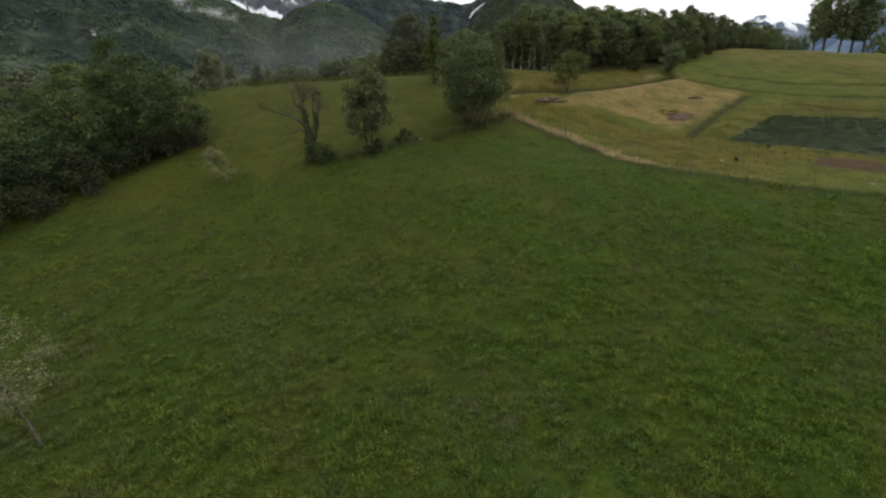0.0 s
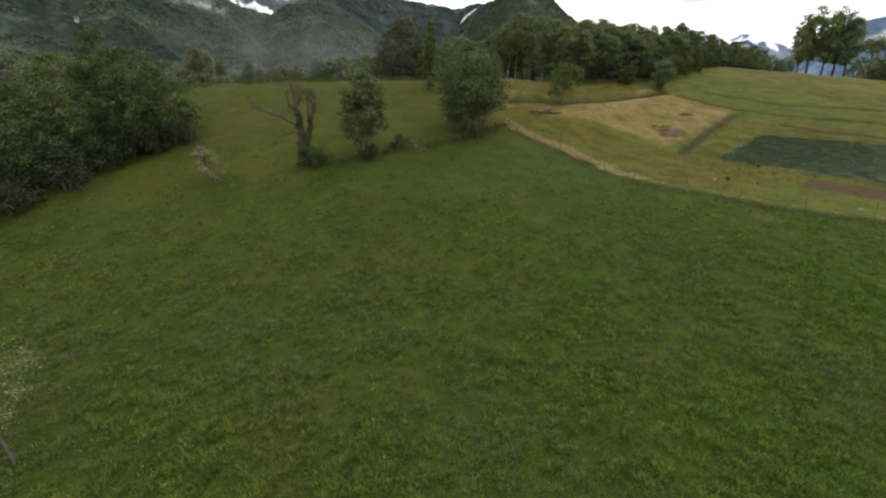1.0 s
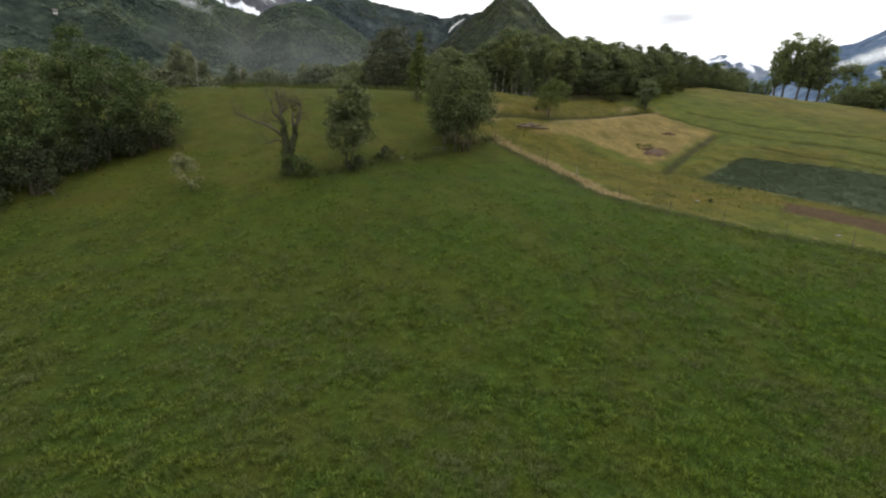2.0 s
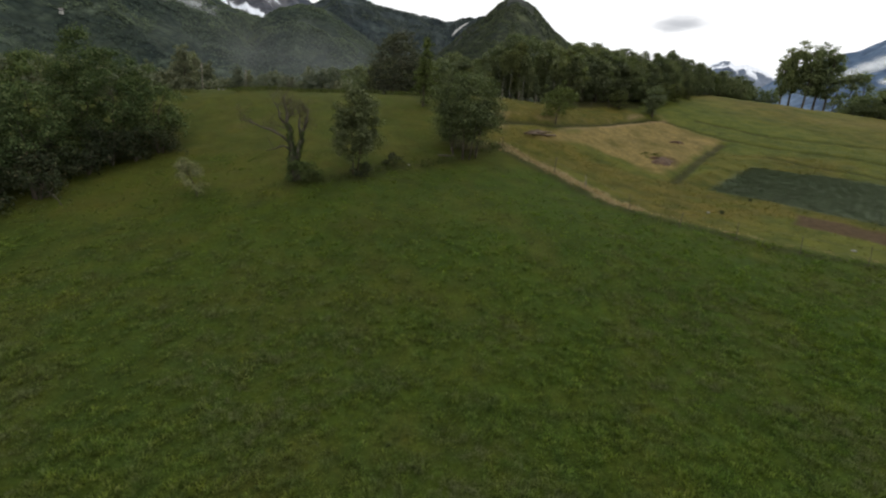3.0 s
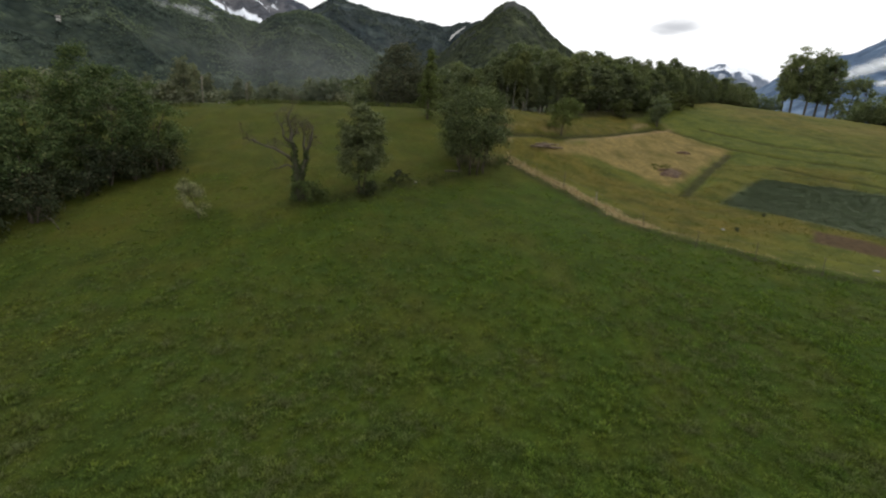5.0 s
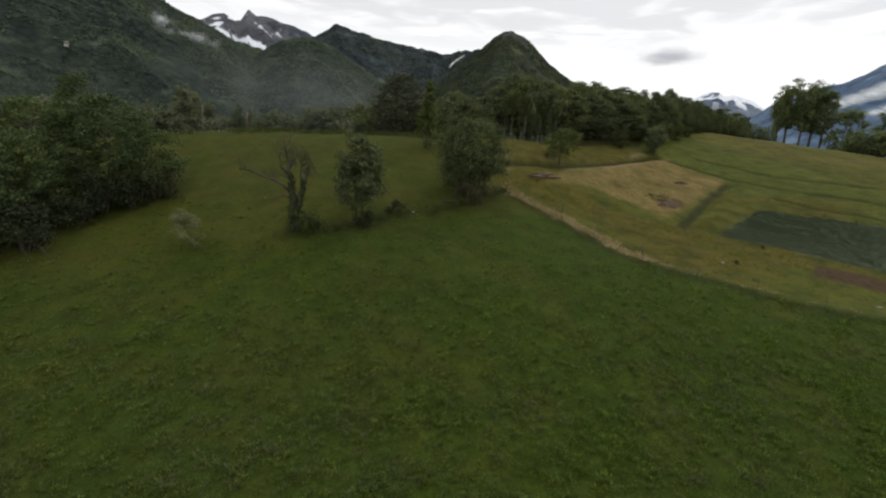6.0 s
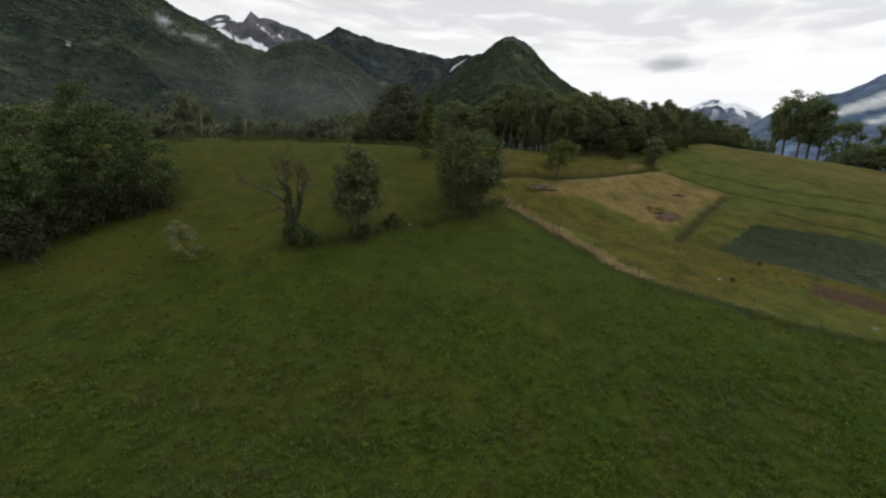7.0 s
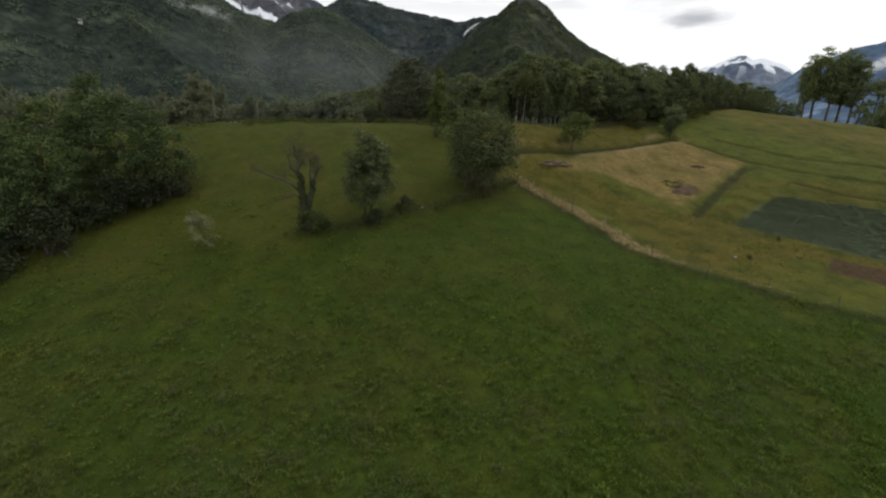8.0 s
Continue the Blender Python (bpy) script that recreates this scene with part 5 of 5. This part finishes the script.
def fallen_log():
    x, y = 1.0, 36.9
    log = tagged(empty("fallen_log", x, y, z_at(x, y), 12), "pale barkless log lying under the tree", "log")
    part("stem", mesh_of("stem", *tubes([[((-0.7, 0, 0.03), 0.06), ((0, 0.03, 0.05), 0.07), ((0.7, 0, 0.07), 0.05)]], 8), True), WOOD_POST, log)
    part("stub", mesh_of("stub", *tubes([[((0.3, 0, 0.06), 0.03), ((0.5, -0.1, 0.24), 0.012)]], 6), True), WOOD_POST, log)


fallen_log()


def mound(name, x, y, wide, deep, tall, material, label, category, seed, turn=0):
    """A low uneven heap."""
    n, m = 12, 26
    verts, faces = [(0, 0, tall)], []
    for i in range(1, n + 1):
        r = i / n
        for k in range(m):
            w = 2 * math.pi * k / m
            j = 0.3 + 1.1 * float(value_noise(math.cos(w) * 4.2 + 9, math.sin(w) * 3.4 + 9, 1.0, seed))
            lump = (float(value_noise(r * math.cos(w) * 5 + 30, r * math.sin(w) * 5 + 30, 1.0, seed + 2)) - 0.5) * 0.35
            verts.append((math.cos(w) * r * j * wide, math.sin(w) * r * j * deep, tall * ((1 - r * r) ** 1.2 + lump * (1 - r)) - 0.25 * r ** 6))
    for k in range(m):
        faces.append((0, 1 + k, 1 + (k + 1) % m))
    for i in range(n - 1):
        for k in range(m):
            a, b = 1 + i * m + k, 1 + i * m + (k + 1) % m
            faces.append((a, a + m, b + m, b))
    ob = part(name, mesh_of(name, verts, faces, True), material)
    slope_x, slope_y = (z_at(x + 1, y) - z_at(x - 1, y)) / 2, (z_at(x, y + 1) - z_at(x, y - 1)) / 2
    ob.matrix_basis = pose(x, y, z_at(x, y) - 0.03, math.degrees(math.atan(slope_y)), -math.degrees(math.atan(slope_x)), turn)
    return tagged(ob, label, category)


mound("earth_heap", 23.05, 43.4, 1.9, 1.4, 0.16, DUNG, "heap of dark earth on the mown field", "heap", 3, 20)
mound("dung_heap", 27.85, 49.4, 0.9, 0.6, 0.22, DUNG, "small dark heap on the mown field", "heap", 5)


def boulder(x, y, r, label, seed):
    bm = bmesh.new()
    bmesh.ops.create_icosphere(bm, subdivisions=2, radius=r)
    rng = random.Random(seed)
    sx, sy, sz = rng.uniform(0.9, 1.6), rng.uniform(0.8, 1.1), rng.uniform(0.5, 0.75)
    for v in bm.verts:
        k = 1 + 0.35 * noise.noise(v.co * 1.4 / r + Vector((seed, 0, 0)))
        v.co = Vector((v.co.x * k * sx, v.co.y * k * sy, v.co.z * k * sz))
    ob = part("field_stone", bm, STONE)
    ob.matrix_basis = pose(x, y, z_at(x, y) + r * 0.3, 0, 0, seed * 37)
    tagged(ob, label, "stone")


for i, (x, y, r) in enumerate(((-26.3, 49.6, 0.17), (-25.6, 49.8, 0.14), (-21.0, 50.2, 0.15), (-20.6, 50.3, 0.12), (-11.8, 52.5, 0.16))):
    boulder(x, y, r, "pale field stone on the crest of the meadow", 40 + i)
boulder(18.5, 29.5, 0.13, "whitish stone on the mown field", 51)
boulder(23.2, 23.3, 0.09, "white stone beside the fence", 52)
boulder(-2.0, 34.4, 0.08, "small white stone on the tree row", 53)
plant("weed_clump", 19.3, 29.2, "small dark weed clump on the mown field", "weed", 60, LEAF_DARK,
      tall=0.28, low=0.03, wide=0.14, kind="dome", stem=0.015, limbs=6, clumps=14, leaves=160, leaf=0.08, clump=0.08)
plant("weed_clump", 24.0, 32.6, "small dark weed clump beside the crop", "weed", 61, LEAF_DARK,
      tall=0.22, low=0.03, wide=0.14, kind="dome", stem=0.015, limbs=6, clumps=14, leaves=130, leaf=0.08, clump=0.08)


def dead_sapling(x, y, label, seed):
    rng = random.Random(seed)
    base = tagged(empty("dead_sapling", x, y, z_at(x, y)), label, "sapling")
    stem = [((0, 0, -0.1), 0.03), ((-0.25, 0, 0.35), 0.025), ((-0.55, 0.05, 0.65), 0.018), ((-0.95, 0.1, 0.85), 0.006)]
    part("stem", mesh_of("stem", *tubes([stem], 6), True), BARK_OLD, base)
    for i in range(7):
        p = Vector((-0.2 - 0.1 * i, 0.01 * i, 0.3 + 0.08 * i))
        q = p + Vector((rng.uniform(-0.3, 0.2), rng.uniform(-0.3, 0.3), rng.uniform(0.15, 0.4)))
        part("twig", mesh_of("twig", *tubes([[(p, 0.010), (p.lerp(q, 0.5) + Vector((0, 0, 0.04)), 0.007), (q, 0.003)]], 5), True), BARK_OLD, base)


dead_sapling(-22.3, 29.2, "small bare leaning sapling beside the thicket", 4)


# ---- grass and crops ----
def blades(rng, x, y, length, wide, spreadout, way=None, tip=None):
    """Grass blades rooted at x, y."""
    n = len(x)
    z = height(x, y)
    w = rng.uniform(0, 6.28, n) if way is None else way
    tip = rng.uniform(0.15, spreadout, n) if tip is None else tip
    ln = length * rng.uniform(0.55, 1.3, n)
    up = np.sqrt(np.maximum(0.1, 1 - tip * tip)) * ln
    dx, dy = np.cos(w) * tip * ln, np.sin(w) * tip * ln
    a = w + rng.normal(size=n) * 0.4
    sx, sy = -np.sin(a) * wide / 2, np.cos(a) * wide / 2
    root = np.stack([x, y, z - 0.02], -1)
    side = np.stack([sx, sy, np.zeros(n)], -1)
    mid = root + np.stack([dx * 0.4, dy * 0.4, up * 0.62], -1)
    end = root + np.stack([dx, dy, up], -1)
    return np.stack([root - side * 0.6, mid - side, end, mid + side], 1)


def meadow():
    rng = np.random.default_rng(70)
    n = 205000
    cx, cy = rng.uniform(-32, 34, n), rng.uniform(4.5, 36, n)
    chance = 0.08 + 0.92 * np.clip(1.25 - cy / 26, 0, 1) ** 1.3
    keep = (np.abs(cx + 1) < cy * 1.05 + 6) & (field_right(cx, cy) < 0.1) & (inside(cx, cy, [(-60, 0), (-27, 24), (-21, 36), (-21, 60), (-60, 60)]) < 0)
    thick = step(0.34, 0.64, 0.7 * fractal(cx, cy, 0.38, 71, 2) + 0.3 * fractal(cx, cy, 1.6, 75, 3))
    keep &= rng.uniform(0, 1, n) < chance * (0.55 + 0.45 * thick)
    cx, cy, thick = cx[keep], cy[keep], thick[keep]
    per = 13
    k = np.repeat(np.arange(len(cx)), per)
    far = np.clip((cy - 8) / 24, 0, 1)
    rad = (0.06 + 0.13 * rng.uniform(0, 1, len(cx)) ** 1.5)[k]
    w, r = rng.uniform(0, 6.28, len(k)), np.sqrt(rng.uniform(0, 1, len(k)))
    bx, by = cx[k] + np.cos(w) * r * rad, cy[k] + np.sin(w) * r * rad
    vigour = ((0.5 + 0.5 * rng.uniform(0, 1, len(cx))) * (0.55 + 0.95 * fractal(cx, cy, 1.3, 72, 3)) * (0.62 + 0.75 * thick))[k]
    broad = (rng.uniform(0, 1, len(cx)) < 0.18)[k]
    length = (0.19 - 0.09 * far[k]) * vigour * (1.15 - 0.45 * r) * np.where(broad, 0.75, 1.0)
    wide = (0.019 + 0.016 * far[k]) * np.where(broad, 2.3, 1.0) * rng.uniform(0.6, 1.4, len(k))
    sheet = blades(rng, bx, by, length, wide, 0.95, w + rng.normal(size=len(k)) * 0.7, 0.25 + 0.65 * r)
    me = quads_mesh("meadow_grass", sheet)
    # random tone per tuft; thin spots darkened to paint shade between tufts
    tone = np.clip(0.5 + 0.18 * rng.normal(size=len(cx)) + 0.35 * (thick - 0.55), 0, 1)
    me.attributes.new("tone", "FLOAT", "FACE").data.foreach_set("value", tone[k].astype(np.float32))
    tagged(part("meadow_grass", me, BLADES), "short uneven green meadow grass", "grass", kind="stuff")


meadow()


def along(rng, line, count, width):
    seg = [(a, b, math.hypot(b[0] - a[0], b[1] - a[1])) for a, b in zip(line, line[1:])]
    w = np.array([s[2] for s in seg])
    k = rng.choice(len(seg), count, p=w / w.sum())
    t = rng.uniform(0, 1, count)
    a, b = np.array([s[0] for s in seg])[k], np.array([s[1] for s in seg])[k]
    p = a + (b - a) * t[:, None] + rng.normal(size=(count, 2)) * width
    return p[:, 0], p[:, 1]


def tufts(name, label, material, line, count, width, ln, wd, per, seed):
    rng = np.random.default_rng(seed)
    x, y = along(rng, line, count, width)
    keep = fractal(x, y, 1.6, seed, 3) > 0.40
    x, y = x[keep], y[keep]
    k = rng.integers(0, len(x), len(x) * per)
    bx, by = x[k] + rng.normal(size=len(k)) * 0.10, y[k] + rng.normal(size=len(k)) * 0.10
    tagged(part(name, quads_mesh(name, blades(rng, bx, by, ln * (0.6 + 0.8 * fractal(bx, by, 1.1, seed + 1, 2)), np.full(len(k), wd), 0.8)), material), label, "grass", kind="stuff")


tufts("dry_grass", "tall dry straw-coloured grass along the fence", STRAW, [(6.05, 40.4), (8.45, 37.9), (10.25, 35.7), (11.55, 32.8), (12.15, 30.4), (13.05, 29.0)], 560, 0.42, 0.21, 0.035, 9, 80)
tufts("dry_grass", "sparse dry grass along the fence", STRAW, [(13.25, 28.6), (15.25, 27.2), (17.45, 24.9), (20.25, 23.2), (23.65, 21.6)], 40, 0.30, 0.16, 0.02, 8, 81)
tufts("rank_grass", "dark rank grass under the tree row", RANK, TREE_ROW, 260, 0.30, 0.26, 0.03, 10, 82)
tufts("crest_grass", "dark rank grass on the crest of the meadow", RANK, [(-26.0, 48.8), (-21.0, 49.8), (-16.0, 50.6), (-11.0, 51.6), (-5.0, 52.4), (0.0, 50.4), (4.5, 48.4)], 620, 0.6, 0.42, 0.05, 9, 84)
tufts("rank_grass", "dark rank grass beside the earth heap", RANK, [(21.65, 44.6), (23.05, 44.5)], 26, 0.35, 0.22, 0.05, 9, 85)
tufts("rank_grass", "dark rank grass round the small heap", RANK, [(27.35, 49.3), (28.45, 49.7)], 16, 0.30, 0.25, 0.05, 9, 86)


def crop_rows():
    """Low bluish-green crop in rows."""
    rng = np.random.default_rng(90)
    a, b, c, d = (np.array(p) for p in CROP_FIELD)
    n = 16000
    rows = 46
    u = (rng.integers(0, rows, n) + 0.5) / rows + rng.normal(size=n) * 0.0035
    v = rng.uniform(0, 1, n)
    p = (a[None] * (1 - u)[:, None] + b[None] * u[:, None]) * (1 - v)[:, None] + (d[None] * (1 - u)[:, None] + c[None] * u[:, None]) * v[:, None]
    p = p[(p[:, 0] < 48) & (fractal(p[:, 0], p[:, 1], 2.5, 91, 3) > 0.05)]
    k = np.repeat(np.arange(len(p)), 4)
    x, y = p[k, 0] + rng.normal(size=len(k)) * 0.17, p[k, 1] + rng.normal(size=len(k)) * 0.17
    z = height(x, y) + rng.uniform(0.004, 0.016, len(k))
    tagged(part("crop_plants", quads_mesh("crop_plants", leaf_quads(rng, np.stack([x, y, z], -1), 0.14, 0.10, 11.0)), CROP), "low bluish-green crop plants in close rows", "crop", kind="stuff")


crop_rows()


def stubble():
    """Short uneven aftergrowth on the mown fields past the fence."""
    rng = np.random.default_rng(95)
    n = 26000
    x, y = rng.uniform(4, 54, n), rng.uniform(20, 60, n)
    keep = (field_right(x, y) > 0.3) & (inside(x, y, CROP_FIELD) < 0.2) & (inside(x, y, SOIL_STRIP) < 0) & (fractal(x, y, 1.5, 96, 3) > 0.36) & (y < 64 - 0.3 * x) & (inside(x, y, HAY) < -0.2) & (rng.uniform(0, 1, n) < 0.10 + dryness(x, y))
    x, y = x[keep], y[keep]
    k = np.repeat(np.arange(len(x)), 4)
    bx, by = x[k] + rng.normal(size=len(k)) * 0.12, y[k] + rng.normal(size=len(k)) * 0.12
    tagged(part("field_stubble", quads_mesh("field_stubble", blades(rng, bx, by, np.full(len(k), 0.10), np.full(len(k), 0.06), 0.98, None, rng.uniform(0.6, 0.97, len(k)))), STUBBLE),
           "short yellowish aftergrowth on the mown fields", "grass", kind="stuff")


stubble()
